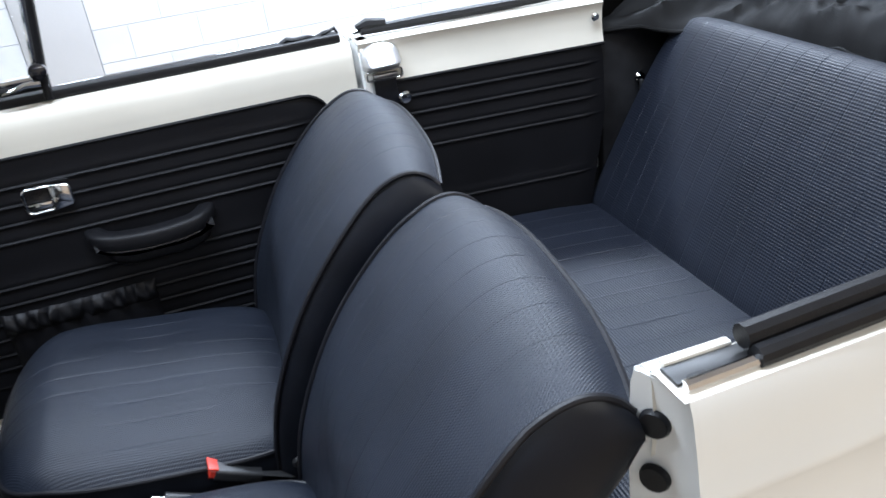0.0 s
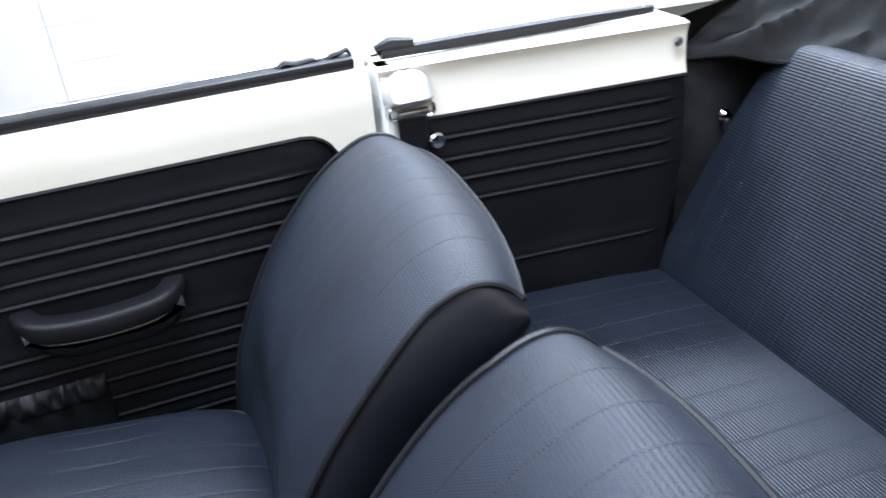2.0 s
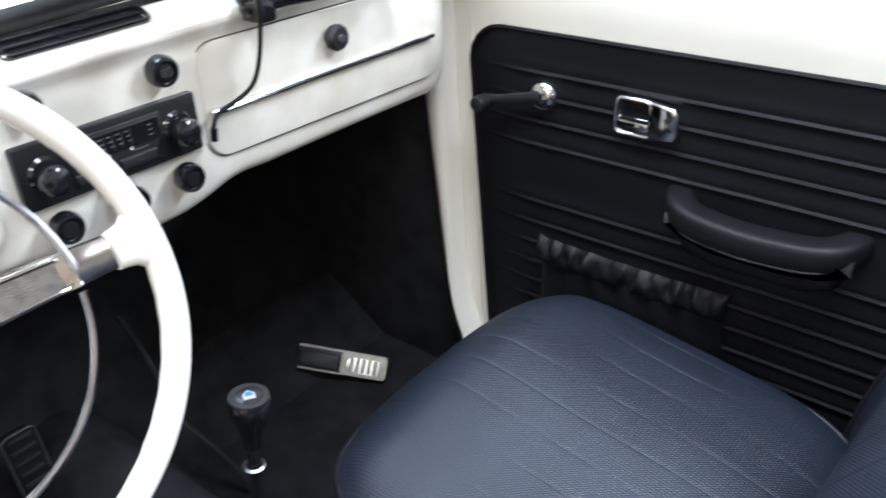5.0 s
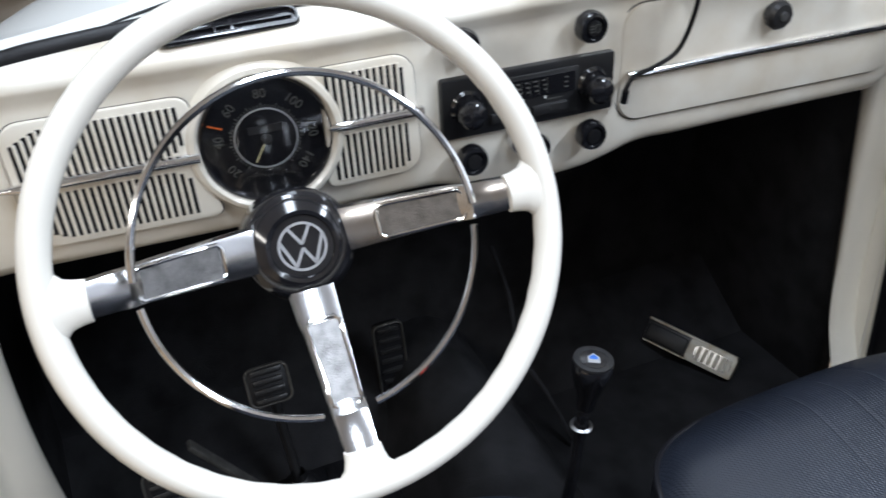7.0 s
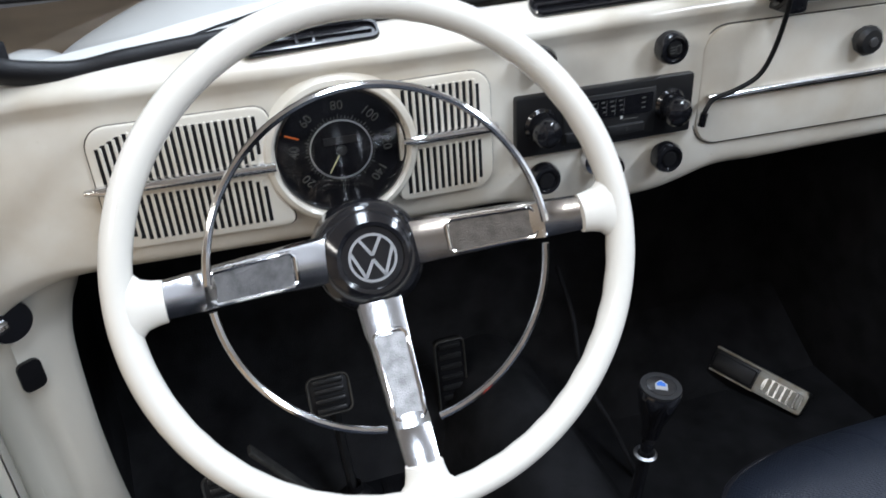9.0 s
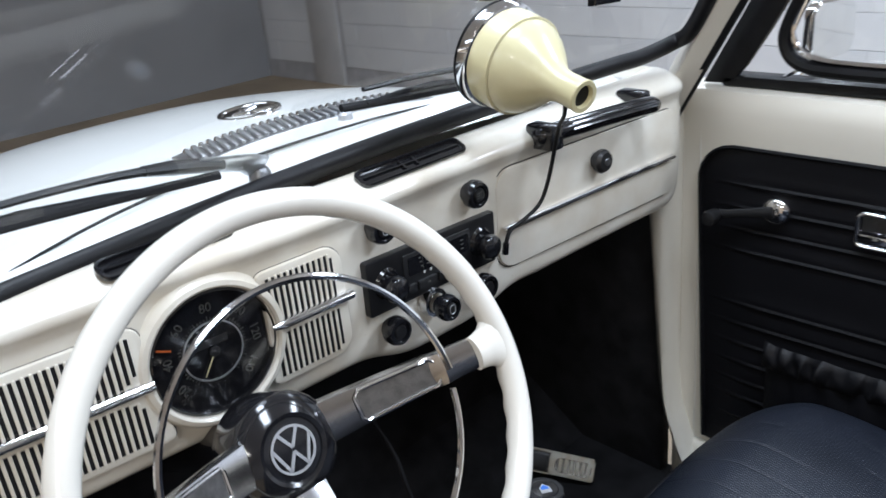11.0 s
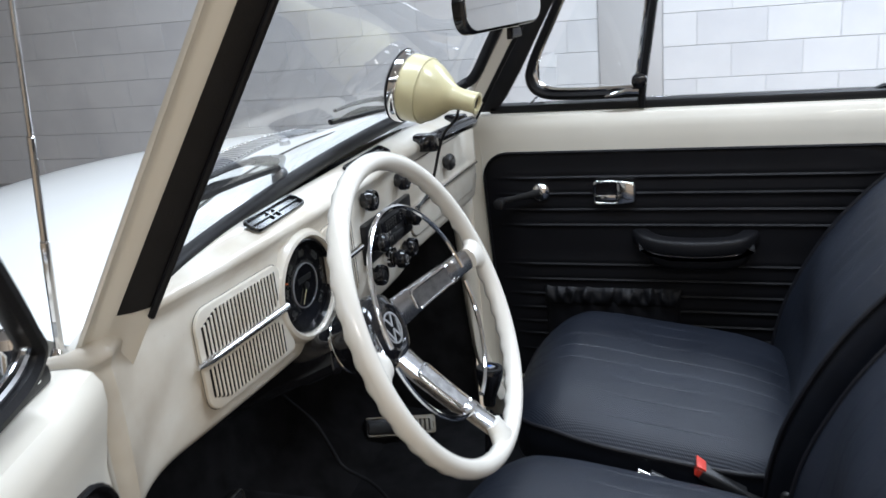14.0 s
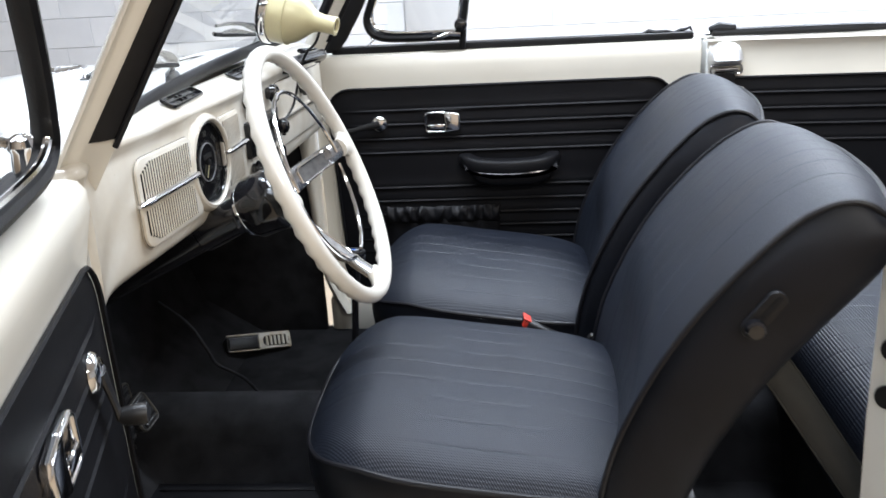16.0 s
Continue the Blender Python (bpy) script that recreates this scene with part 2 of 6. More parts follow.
def lathe(profile, segs=40, axis="Z"):
    """Turns (radius, height) pairs about z."""
    rows = []
    for r, h in profile:
        rows.append([(max(r, 1e-5) * math.cos(2 * math.pi * i / segs), max(r, 1e-5) * math.sin(2 * math.pi * i / segs), h) for i in range(segs)])
    bm = grid(rows, closed_u=True)
    bmesh.ops.remove_doubles(bm, verts=bm.verts, dist=2e-5)
    return bm


def spline(pts, n=8, closed=False):
    """A smooth line through the points."""
    P = [Vector(p) for p in pts]
    out, k = [], len(P)
    for i in range(k if closed else k - 1):
        p1, p2 = P[i], P[(i + 1) % k]
        p0 = P[i - 1] if (i or closed) else p1 * 2 - p2
        p3 = P[(i + 2) % k] if (closed or i + 2 < k) else p2 * 2 - p1
        for j in range(n):
            t = j / n
            out.append(0.5 * (2 * p1 + (p2 - p0) * t + (2 * p0 - 5 * p1 + 4 * p2 - p3) * t * t + (3 * p1 - p0 - 3 * p2 + p3) * t ** 3))
    if not closed:
        out.append(P[-1])
    return out


def tube(pts, radius, segs=10, closed=False, flat=1.0, up=None):
    """A round (or flattened) bar along a line. radius: one number, or one for each point."""
    P = [Vector(p) for p in pts]
    n, rows = len(P), []
    ref = Vector(up) if up else None
    last = None
    for i in range(n):
        a = P[i - 1] if (i or closed) else P[i]
        b = P[(i + 1) % n] if (closed or i < n - 1) else P[i]
        d = (b - a).normalized()
        if ref is not None:
            side = d.cross(ref).normalized()
        else:
            if last is None:
                last = Vector((0, 0, 1)) if abs(d.z) < 0.9 else Vector((1, 0, 0))
            side = d.cross(last).normalized()
        nor = side.cross(d).normalized()
        last = nor
        r = radius[i] if isinstance(radius, (list, tuple)) else radius
        rows.append([P[i] + side * (r * math.cos(2 * math.pi * j / segs)) + nor * (r * flat * math.sin(2 * math.pi * j / segs)) for j in range(segs)])
    return grid(rows, closed_u=True, closed_v=closed, caps=not closed)


def rounded(w, h, r, n=6):
    """The outline of a rounded rectangle about the origin."""
    out = []
    for cx, cy, a0 in ((w / 2 - r, h / 2 - r, 0), (-w / 2 + r, h / 2 - r, 90), (-w / 2 + r, -h / 2 + r, 180), (w / 2 - r, -h / 2 + r, 270)):
        for i in range(n + 1):
            a = radians(a0 + 90 * i / n)
            out.append((cx + r * math.cos(a), cy + r * math.sin(a)))
    return out


def prism(outline, depth, bevel=0.0, segs=2):
    """An outline in x, y, made depth thick along +z, with rounded top edges."""
    bm = bmesh.new()
    rows = []
    n = len(outline)
    c = (sum(p[0] for p in outline) / n, sum(p[1] for p in outline) / n)
    rows.append([(x, y, 0) for x, y in outline])
    if bevel:
        # inset by moving along the outline's inner normals
        def inset(d):
            out = []
            for i in range(n):
                x0, y0 = outline[i - 1]
                x2, y2 = outline[(i + 1) % n]
                tx, ty = x2 - x0, y2 - y0
                l = math.hypot(tx, ty) or 1
                out.append((outline[i][0] - ty / l * d, outline[i][1] + tx / l * d))
            return out
        for k in range(segs + 1):
            a = math.pi / 2 * k / segs
            rows.append([(x, y, depth - bevel + bevel * math.sin(a)) for x, y in inset(bevel * (1 - math.cos(a)))])
    else:
        rows.append([(x, y, depth) for x, y in outline])
    bm.free()
    return grid(rows, closed_u=True, caps=True)


# axes that lay a flat outline (x, y) + depth z onto a surface
ON_DOOR = Matrix(((1, 0, 0, 0), (0, 0, -1, 0), (0, 1, 0, 0), (0, 0, 0, 1)))       # x along the car, y up, depth towards -y
ON_DASH = Matrix(((0, 0, 1, 0), (1, 0, 0, 0), (0, 1, 0, 0), (0, 0, 0, 1)))        # x across the car, y up, depth towards +x


def at(m, x, y, z):
    return Matrix.Translation((x, y, z)) @ m


# ---- the garage ----
WALL_Y, COURSE, LENGTH = 3.57, 0.1755, 0.351
COLUMN = (-0.675, -0.33)


def plain_wall(name, x0, x1, y0, y1, z0, z1, material, label):
    ob = part(name, box(x0, x1, y0, y1, z0, z1), material, None, label, smooth=False)
    return tagged(ob, label, kind="structure")


plain_wall("floor", -6.6, 5.2, -4.6, 4.0, -0.1, 0.0, CONCRETE, "tan concrete garage floor")
plain_wall("ceiling", -6.6, 5.2, -4.6, 4.0, 3.0, 3.12, PLASTER, "pale painted garage ceiling")
wall_north = plain_wall("wall_north", -6.6, 5.2, WALL_Y + 0.006, WALL_Y + 0.2, 0, 3.0, MORTAR, "white painted concrete block wall")
plain_wall("wall_south", -6.6, 5.2, -4.75, -4.6, 0, 3.0, TAN, "tan painted garage wall")
# Made dark grey so that less light bounces onto the seat fronts.
plain_wall("wall_west", -6.75, -6.6, -4.6, 4.0, 0, 3.0, DULL, "unseen garage wall, kept dark grey to cut bounced light")
plain_wall("wall_east", 5.2, 5.35, -4.6, 4.0, 0, 3.0, PLASTER, "pale painted garage wall")
for name, x0, x1 in (("column", COLUMN[0], COLUMN[1]), ("column", -5.85, -5.45)):
    ob = part(name, box(x0 + 0.003, x1 - 0.003, WALL_Y - 0.012, WALL_Y + 0.004, 0.002, 2.998, 0.004), PLASTER, wall_north, "smooth white painted pilaster")

# ---- the car: body shell ----
PANEL_TOP = 0.965


def mirror_y(bm):
    bmesh.ops.scale(bm, vec=(1, -1, 1), verts=bm.verts)
    bmesh.ops.reverse_faces(bm, faces=bm.faces)
    return bm


def glass_x(y, z):
    """Where the windscreen stands: bowed in plan, raked back."""
    return -0.638 + 0.04 * y + 0.17 * y * y + (z - 1.097 - 0.04 * y) * 0.63


car = tagged(empty("convertible_car"), "cream-white convertible car body with the hood folded down", "car")
part("floor_pan", box(-1.02, 0.60, -0.63, 0.63, 0.26, 0.30, 0.004), CARPET, car, "black carpeted floor pan")
tunnel = [[(x, 0.10 * math.cos(a) * (1.25 if a in (0.0, math.pi) else 1), 0.30 + 0.13 * math.sin(a)) for a in [math.pi * i / 12 for i in range(13)]] for x in (-1.0, -0.6, -0.2, 0.2, 0.58)]
part("tunnel", grid(tunnel), CARPET, car, "black carpeted centre tunnel")
firewall = [[(-0.80, y, 0.30), (-0.95, y, 0.40), (-1.0, y, 0.55), (-0.98, y, 0.85), (-0.90, y, 1.02)] for y in (-0.63, -0.3, 0, 0.3, 0.63)]
part("firewall", grid(firewall), CARPET, car, "black carpeted firewall")
QUARTER = {1: Matrix.Identity(4), -1: Matrix.Translation((-0.044, 0.072, -0.047))}
FLARE = {1: 1.0, -1: 0.4}
# the driver's hinge post stands further forward, and is a little stouter
SET_FORWARD = Matrix.Translation((-0.0103, 0.0230, -0.0838)) @ Matrix.Scale(1.065, 4)
for s in (-1, 1):
    part("kick_panel", box(-1.02, -0.615 if s > 0 else -0.69, s * 0.60, s * 0.63, 0.28, 1.03, 0.004), CARPET, car, "black kick panel")
    part("sill", box(-0.60, 0.42, s * 0.60, s * 0.70, 0.26, 0.40, 0.02, 3), PAINT, car, "cream painted door sill")
    part("sill_cover", box(-0.60 if s < 0 else -0.445, 0.42, s * 0.565, s * 0.598, 0.28, 0.415, 0.012, 3), RUBBER, car, "black rubber sill cover")
    # hinge post: a pressed upright with a rolled flange
    prof = [(-0.632, 0.588), (-0.622, 0.581), (-0.606, 0.578), (-0.598, 0.582), (-0.594, 0.592), (-0.594, 0.62), (-0.600, 0.66), (-0.61, 0.66), (-0.632, 0.66)]
    rows = []
    for z, dx, dy in ((0.36, 0.06, -0.01), (0.42, 0.030, -0.004), (0.50, 0.008, 0.0), (0.70, 0.0, 0.0), (0.81, 0.0, 0), (0.845, -0.003, 0), (0.87, -0.010, 0), (0.888, -0.024, 0), (0.90, -0.045, 0), (0.93, -0.06, 0.0), (1.0, -0.06, 0.0), (1.045, -0.06, 0.002)):
        wide = dx if z > 0.75 else 0.0
        dx = 0.0 if z > 0.75 else dx
        slim = 0.014 * max(0.0, min(1.0, (0.80 - z) / 0.2))
        rows.append([(x + dx + (wide + slim if k < 2 else 0.0), s * (y + dy), z) for k, (x, y) in enumerate(prof)])
    if s < 0:
        rows = []
        for z, xo, xi, yi in ((0.36, -0.622, -0.665, 0.552), (0.50, -0.616, -0.648, 0.551), (0.60, -0.612, -0.624, 0.550), (0.70, -0.607, -0.616, 0.550), (0.80, -0.594, -0.622, 0.547), (0.84, -0.592, -0.636, 0.540), (0.88, -0.588, -0.618, 0.522), (0.93, -0.586, -0.608, 0.508), (0.97, -0.594, -0.616, 0.51), (1.01, -0.612, -0.632, 0.53), (1.03, -0.625, -0.645, 0.54)):
            xm, ym = (xo + xi) / 2 + (0.012 if z < 0.75 else 0.005), (0.602 + yi) / 2 - 0.006
            rows.append([(xo - 0.03, -0.66, z), (xo, -0.630, z), (xo + 0.004, -0.612, z), (xo + 0.002, -0.600, z), (xo + 0.006, -0.595, z), (xm, -ym, z), (xi + 0.004, -yi - 0.006, z), (xi - 0.004, -yi, z), (xi - 0.02, -yi - 0.004, z), (xi - 0.05, -0.60, z)])
    rows = list(zip(*[spline(c, 5) for c in zip(*rows)]))
    part("hinge_post", moved(grid(rows, closed_u=True, caps=True), SET_FORWARD if s < 0 else Matrix.Identity(4)), PAINT, car, "cream painted hinge post", sharp=60)
    # rear quarter: white upper band, outer skin and side trim
    band = [[(x, s * (y0 + 0.006 * math.sin(k * 0.9)), z) for x, y0 in ((0.396, 0.606), (0.55, 0.595), (0.75, 0.572), (0.93, 0.550))] for k, z in enumerate((0.955, 0.98, 1.01, 1.035, 1.046))]
    band.append([(x, s * y0, 1.05) for x, y0 in ((0.396, 0.619), (0.55, 0.608), (0.75, 0.586), (0.93, 0.563))])
    band.append([(x, s * y0, 1.05) for x, y0 in ((0.396, 0.69), (0.55, 0.685), (0.75, 0.675), (0.93, 0.66))])
    if s < 0:
        band = [[(x, -0.69 + (0.69 + y) * 0.6, z) for x, y, z in r] for r in band]
    part("quarter_band", moved(grid(band), QUARTER[s]), PAINT, car, "cream painted rear side band")
    skin = []
    for z, o in ((1.05, 0.690), (1.035, 0.705), (1.00, 0.722), (0.965, 0.735), (0.958, 0.744), (0.948, 0.744), (0.942, 0.738), (0.90, 0.752), (0.85, 0.764), (0.842, 0.772), (0.83, 0.772), (0.822, 0.765), (0.70, 0.772), (0.55, 0.765), (0.30, 0.74)):
        skin.append([(x, s * (0.69 + (o - 0.69) * FLARE[s] - k), z) for x, k in ((0.40, 0.0), (0.55, 0.004), (0.8, 0.02), (1.1, 0.06), (1.5, 0.16))])
    part("quarter_skin", moved(grid(skin), QUARTER[s]), PAINT_OUT, car, "white painted outer rear side with pressed lines")

# latch posts: white faces with round holes and a striker
for s in (-1, 1):
    outline = [(0.600, 0.40), (0.735, 0.40), (0.755, 0.60), (0.760, 0.80), (0.735, 0.96), (0.700, 1.03), (0.66, 1.05), (0.615, 1.05), (0.600, 1.02)]
    px, hy, hz = 0.395, 0.668, (0.955, 0.865, 0.79)
    if s < 0:
        outline = [(0.562, 0.40), (0.650, 0.40), (0.645, 0.60), (0.640, 0.75), (0.632, 0.85), (0.622, 0.92), (0.612, 0.972), (0.600, 0.988), (0.585, 0.985), (0.572, 0.990), (0.562, 1.004), (0.550, 1.002), (0.546, 0.985), (0.545, 0.90), (0.552, 0.70)]
        px, hy, hz = 0.342, 0.571, (0.947, 0.884, 0.80, 0.736)
    bm = bmesh.new()
    skew = 0.75 if s < 0 else 0.0
    a = [bm.verts.new((px + skew * max(0.0, y - 0.555), s * y, z)) for y, z in outline]
    b = [bm.verts.new((px + 0.03 + skew * max(0.0, y - 0.555), s * y, z)) for y, z in outline]
    bm.faces.new(a)
    bm.faces.new(list(reversed(b)))
    for i in range(len(a)):
        bm.faces.new((a[i], a[i - 1], b[i - 1], b[i]))
    bmesh.ops.bevel(bm, geom=[e for e in bm.edges], offset=0.005, segments=3, affect="EDGES")
    post = part("latch_post", bm, PAINT_OUT, car, "white painted latch post")
    # Black discs stand in for the dark inside the round holes.
    for z in hz:
        part("hole_disc", moved(lathe([(0.0, -0.004), (0.013, -0.004), (0.015, 0.0), (0.015, 0.003), (0.0, 0.003)], 24), pose(px - 0.0005 + skew * max(0.0, hy - 0.555), s * hy, z, 0, 90, 0) @ pose(0, 0, 0, -36 if s < 0 else 0, 0, 0)), RUBBER, post, "black disc for the dark of a round hole")
    if s < 0:
        part("post_rubber", merge(box(0.368, 0.392, -0.606, -0.590, 0.985, 1.010, 0.006), box(0.374, 0.390, -0.612, -0.600, 0.972, 0.992, 0.005)), RUBBER, post, "torn black rubber seal end")
        continue
    part("striker", merge(box(0.378, 0.396, s * 0.64, s * 0.70, 0.69, 0.74, 0.004), box(0.366, 0.385, s * 0.655, s * 0.685, 0.70, 0.73, 0.004)), STEEL, post, "steel door striker")
    part("buffer", box(0.372, 0.397, s * 0.63, s * 0.655, 0.80, 0.83, 0.004), RUBBER, post, "black rubber buffer")

# windscreen frame
for s in (-1, 1):
    lean = -0.025 if s < 0 else 0.0
    path_z = [1.0 if s > 0 else 0.93, 1.04, 1.10, 1.18, 1.27, 1.36, 1.44]

    def pillar_line(x0, y0, x1, y1):
        return [(x0 + lean + (x1 - x0) * (z - 1.05) / 0.35, s * (y0 + (y1 - y0) * (z - 1.05) / 0.35), z) for z in path_z]

    outer = pillar_line(-0.5955, 0.6145, -0.3835, 0.5815)
    lip = pillar_line(-0.5905, 0.6135, -0.3775, 0.581)
    flute = pillar_line(-0.5905, 0.6065, -0.3765, 0.5755)
    groove = pillar_line(-0.588, 0.6015, -0.373, 0.5715)
    ridge = pillar_line(-0.581, 0.5985, -0.364, 0.569)
    rear_edge = pillar_line(-0.579, 0.591, -0.358, 0.563)
    tuck = 0.004 if s < 0 else 0.0
    corner = pillar_line(-0.553, 0.568 - tuck, -0.337, 0.544 - tuck)
    inner = pillar_line(-0.582, 0.548, -0.368, 0.528)
    front = pillar_line(-0.612, 0.580, -0.402, 0.552)
    rows = [list(r) for r in zip(outer, lip, flute, groove, ridge, rear_edge, corner, inner, front)]
    part("windscreen_pillar", grid(rows, closed_u=True, caps=True), PAINT, car, "cream painted windscreen pillar", sharp=75)
    # rubber weatherstrip on the pillar's rear face
    path_z = [1.036 if s < 0 else 1.0, 1.08, 1.12, 1.18, 1.27, 1.36, 1.44]
    r1 = pillar_line(-0.578, 0.5915, -0.357, 0.5635)
    r2 = pillar_line(-0.566, 0.584, -0.346, 0.556)
    r3 = pillar_line(-0.551, 0.566 - tuck, -0.335, 0.542 - tuck)
    r4 = pillar_line(-0.556, 0.563 - tuck, -0.340, 0.539 - tuck)
    r5 = pillar_line(-0.582, 0.588, -0.361, 0.560)
    rows = [list(r) for r in zip(r1, r2, r3, r4, r5)]
    rows = [[Vector(a).lerp(Vector(b), 0.25) for a, b in zip(rows[1], rows[2])]] + rows[2:]
    part("strip_bead", tube([Vector(a).lerp(Vector(b), 0.82) + Vector((0.002, s * 0.002, 0)) for a, b in zip(r2, r3)][1 if s < 0 else 0:], 0.0036, 10), RUBBER, car, "black rubber bead")
    part("weatherstrip", grid(rows, closed_u=True, caps=True), RUBBER, car, "black rubber door weatherstrip", sharp=50)
header = [(glass_x(y, 1.44) + 0.01, y, 1.45) for y in [-0.52 + 1.04 * i / 12 for i in range(13)]]
part("windscreen_header", tube(header, 0.03, 10, flat=0.7), PAINT, car, "cream painted windscreen header")
ys = [-0.535 + 1.07 * i / 28 for i in range(29)]
pane_rows = [[(glass_x(y, z) - 0.005, y, z) for y in ys] for z in [1.085 + 0.355 * i / 8 for i in range(9)]]
bm = grid(pane_rows)
bmesh.ops.solidify(bm, geom=bm.faces[:], thickness=0.005)
glass = part("windscreen", bm, GLASS, car, "clear curved windscreen glass")
glass.visible_shadow = False
up = [(-0.590 + 0.606 * (z - 1.06), 0.545 - 0.062 * (z - 1.06), z) for z in (1.15, 1.21, 1.28, 1.36, 1.44)]
low = [(glass_x(y, 1.104 + 0.04 * y) + 0.004, y, 1.104 + 0.04 * y) for y in [-0.475 + 0.95 * i / 20 for i in range(21)]]
seal = spline([(x - 0.030, -y, z) for x, y, z in reversed(up)] + [(-0.600, -0.536, 1.104)] + low + [(-0.562, 0.536, 1.132)] + up, 6)
part("windscreen_seal", tube(seal, 0.0122, 14, flat=0.9), RUBBER, car, "black rubber windscreen seal")
# cowl, bonnet and wings in front of the windscreen
cowl = []
for k, (dx, dz) in enumerate(((0.012, 0.0), (-0.02, 0.007), (-0.05, 0.013), (-0.085, 0.018), (-0.092, 0.012), (-0.096, -0.05))):
    cowl.append([(glass_x(y, 1.097 + 0.04 * y) + dx - 0.01 - 0.55 * max(0.0, abs(y) - 0.43), y, 1.092 + 0.02 * y + dz - 0.045 * (abs(y) / 0.56) ** 3) for y in [-0.555 + 1.115 * i / 24 for i in range(25)]])
part("cowl", grid(cowl), PAINT_OUT, car, "white painted cowl below the windscreen")


def bonnet_z(x, y):
    t = (-x - 0.70) / 1.15
    return 1.112 - 0.008 * t - 0.22 * max(t, 0) ** 2.4 - (0.085 + 0.05 * t) * (abs(y) / 0.55) ** 2.6


rows = []
for i in range(25):
    t = i / 24
    x = -0.715 - 1.15 * t
    w = 0.56 - 0.16 * t ** 1.5
    rows.append([(x + 0.05 * (abs(u) ** 2) * (1 - t), u * w, bonnet_z(x, u * w)) for u in [-1 + 2 * j / 24 for j in range(25)]])
edge_row = rows[-1]
for i in range(1, 11):
    a = radians(9 * i)
    rows.append([(x - 0.16 * math.sin(a), y * (1 - 0.10 * (i / 10) ** 2), z - 0.40 * (1 - math.cos(a)) - 0.04 * i / 10) for x, y, z in edge_row])
bonnet = part("bonnet", grid(rows), PAINT_OUT, car, "white painted domed bonnet")
for s in (-1, 1):
    rows = []
    for i in range(21):
        t = i / 20
        x = -0.66 - 1.30 * t
        lo = 0.645 - 0.12 * min(1, max(0, t - 0.34) * 3)
        hi = 0.80 + 0.02 * math.sin(math.pi * t)
        top = 0.66 + 0.26 * math.sin(math.pi * (0.22 + 0.62 * t))
        nose = math.sqrt(max(0.004, 1 - (max(0.0, t - 0.62) / 0.38) ** 2))
        lo, hi = (lo + hi) / 2 - (hi - lo) / 2 * nose, (lo + hi) / 2 + (hi - lo) / 2 * nose
        top = 0.55 + (top - 0.55) * nose
        rows.append([(x, s * ((lo + hi) / 2 + (hi - lo) / 2 * math.cos(a)), 0.55 + (top - 0.55) * math.sin(a) ** 0.7) for a in [math.pi * j / 14 for j in range(15)]])
    side_rows = []
    for i in range(13):
        t = 0.33 + 0.67 * i / 12
        x = -0.70 - 1.16 * t
        w = 0.555 - 0.16 * t ** 1.5
        zt = bonnet_z(x, w)
        side_rows.append([(x + 0.04 * (1 - t), s * w, zt - 0.006), (x, s * (w + 0.03), zt - 0.05), (x, s * (w + 0.05), zt - 0.16), (x, s * (w + 0.05), 0.30)])
    part("front_side", grid(side_rows), PAINT_OUT, car, "white painted front body side")
    part("wing", grid(rows), PAINT_OUT, car, "white painted front wing")

# road wheels
def road_wheel(x, s):
    tyre = part("tyre", moved(lathe([(0.20, -0.07), (0.27, -0.075), (0.305, -0.06), (0.315, -0.03), (0.315, 0.03), (0.305, 0.06), (0.27, 0.075), (0.20, 0.07)], 48), pose(x, s * 0.62, 0.315, 90, 0, 0)), RUBBER, car, "black rubber tyre")
    part("wheel_rim", moved(lathe([(0.0, 0.035), (0.08, 0.03), (0.15, 0.01), (0.195, 0.03), (0.205, 0.05), (0.205, -0.05), (0.0, -0.03)], 40), pose(x, s * 0.62, 0.315, -90 * s, 0, 0)), PAINT_OUT, tyre, "white painted wheel rim")


for x in (-1.35, 1.06):
    for s in (-1, 1):
        road_wheel(x, s)

# ---- front seats ----
FRONT = [(0.028, 0.50), (0.037, 0.575), (0.056, 0.655), (0.094, 0.745), (0.138, 0.822), (0.190, 0.889), (0.236, 0.937), (0.270, 0.963), (0.300, 0.977), (0.325, 0.979), (0.346, 0.970), (0.364, 0.952)]
BACK = [(0.366, 0.925), (0.350, 0.895), (0.315, 0.852), (0.274, 0.802), (0.236, 0.749), (0.200, 0.690), (0.170, 0.630), (0.148, 0.572), (0.132, 0.50)]


def side_profile(pts, n=8):
    return [(p[0], p[2]) for p in spline([(x, 0, z) for x, z in pts], n)]


def crown(u, p=2.4):
    return max(0.0, 1 - abs(u) ** p)


def groove(d, pitch, width, depth):
    """A stitched groove every pitch metres."""
    k = (d / pitch + 0.5) % 1.0 - 0.5
    return -depth * math.exp(-((k * pitch / width) ** 2))


def narrow(z):
    """The backrest tapers towards its rounded top."""
    t = min(1.0, max(0.0, (z - 0.70) / 0.26))
    return 1 - 0.01 * t - 0.05 * t ** 6


def columns(half, pitch, reach, n):
    """Positions across a cover, closer beside each stitched line."""
    us = {round(-1 + 2 * j / n, 4) for j in range(n + 1)}
    k = int(half * reach / pitch)
    lines = [i * pitch for i in range(-k, k + 1)]
    us = {u for u in us if all(abs(u * half - l) > 0.006 for l in lines)} | {-1.0, 1.0}
    for l in lines:
        us |= {round((l + d) / half, 5) for d in (-0.005, -0.0026, -0.0012, 0.0, 0.0012, 0.0026, 0.005)}
    return sorted(us)


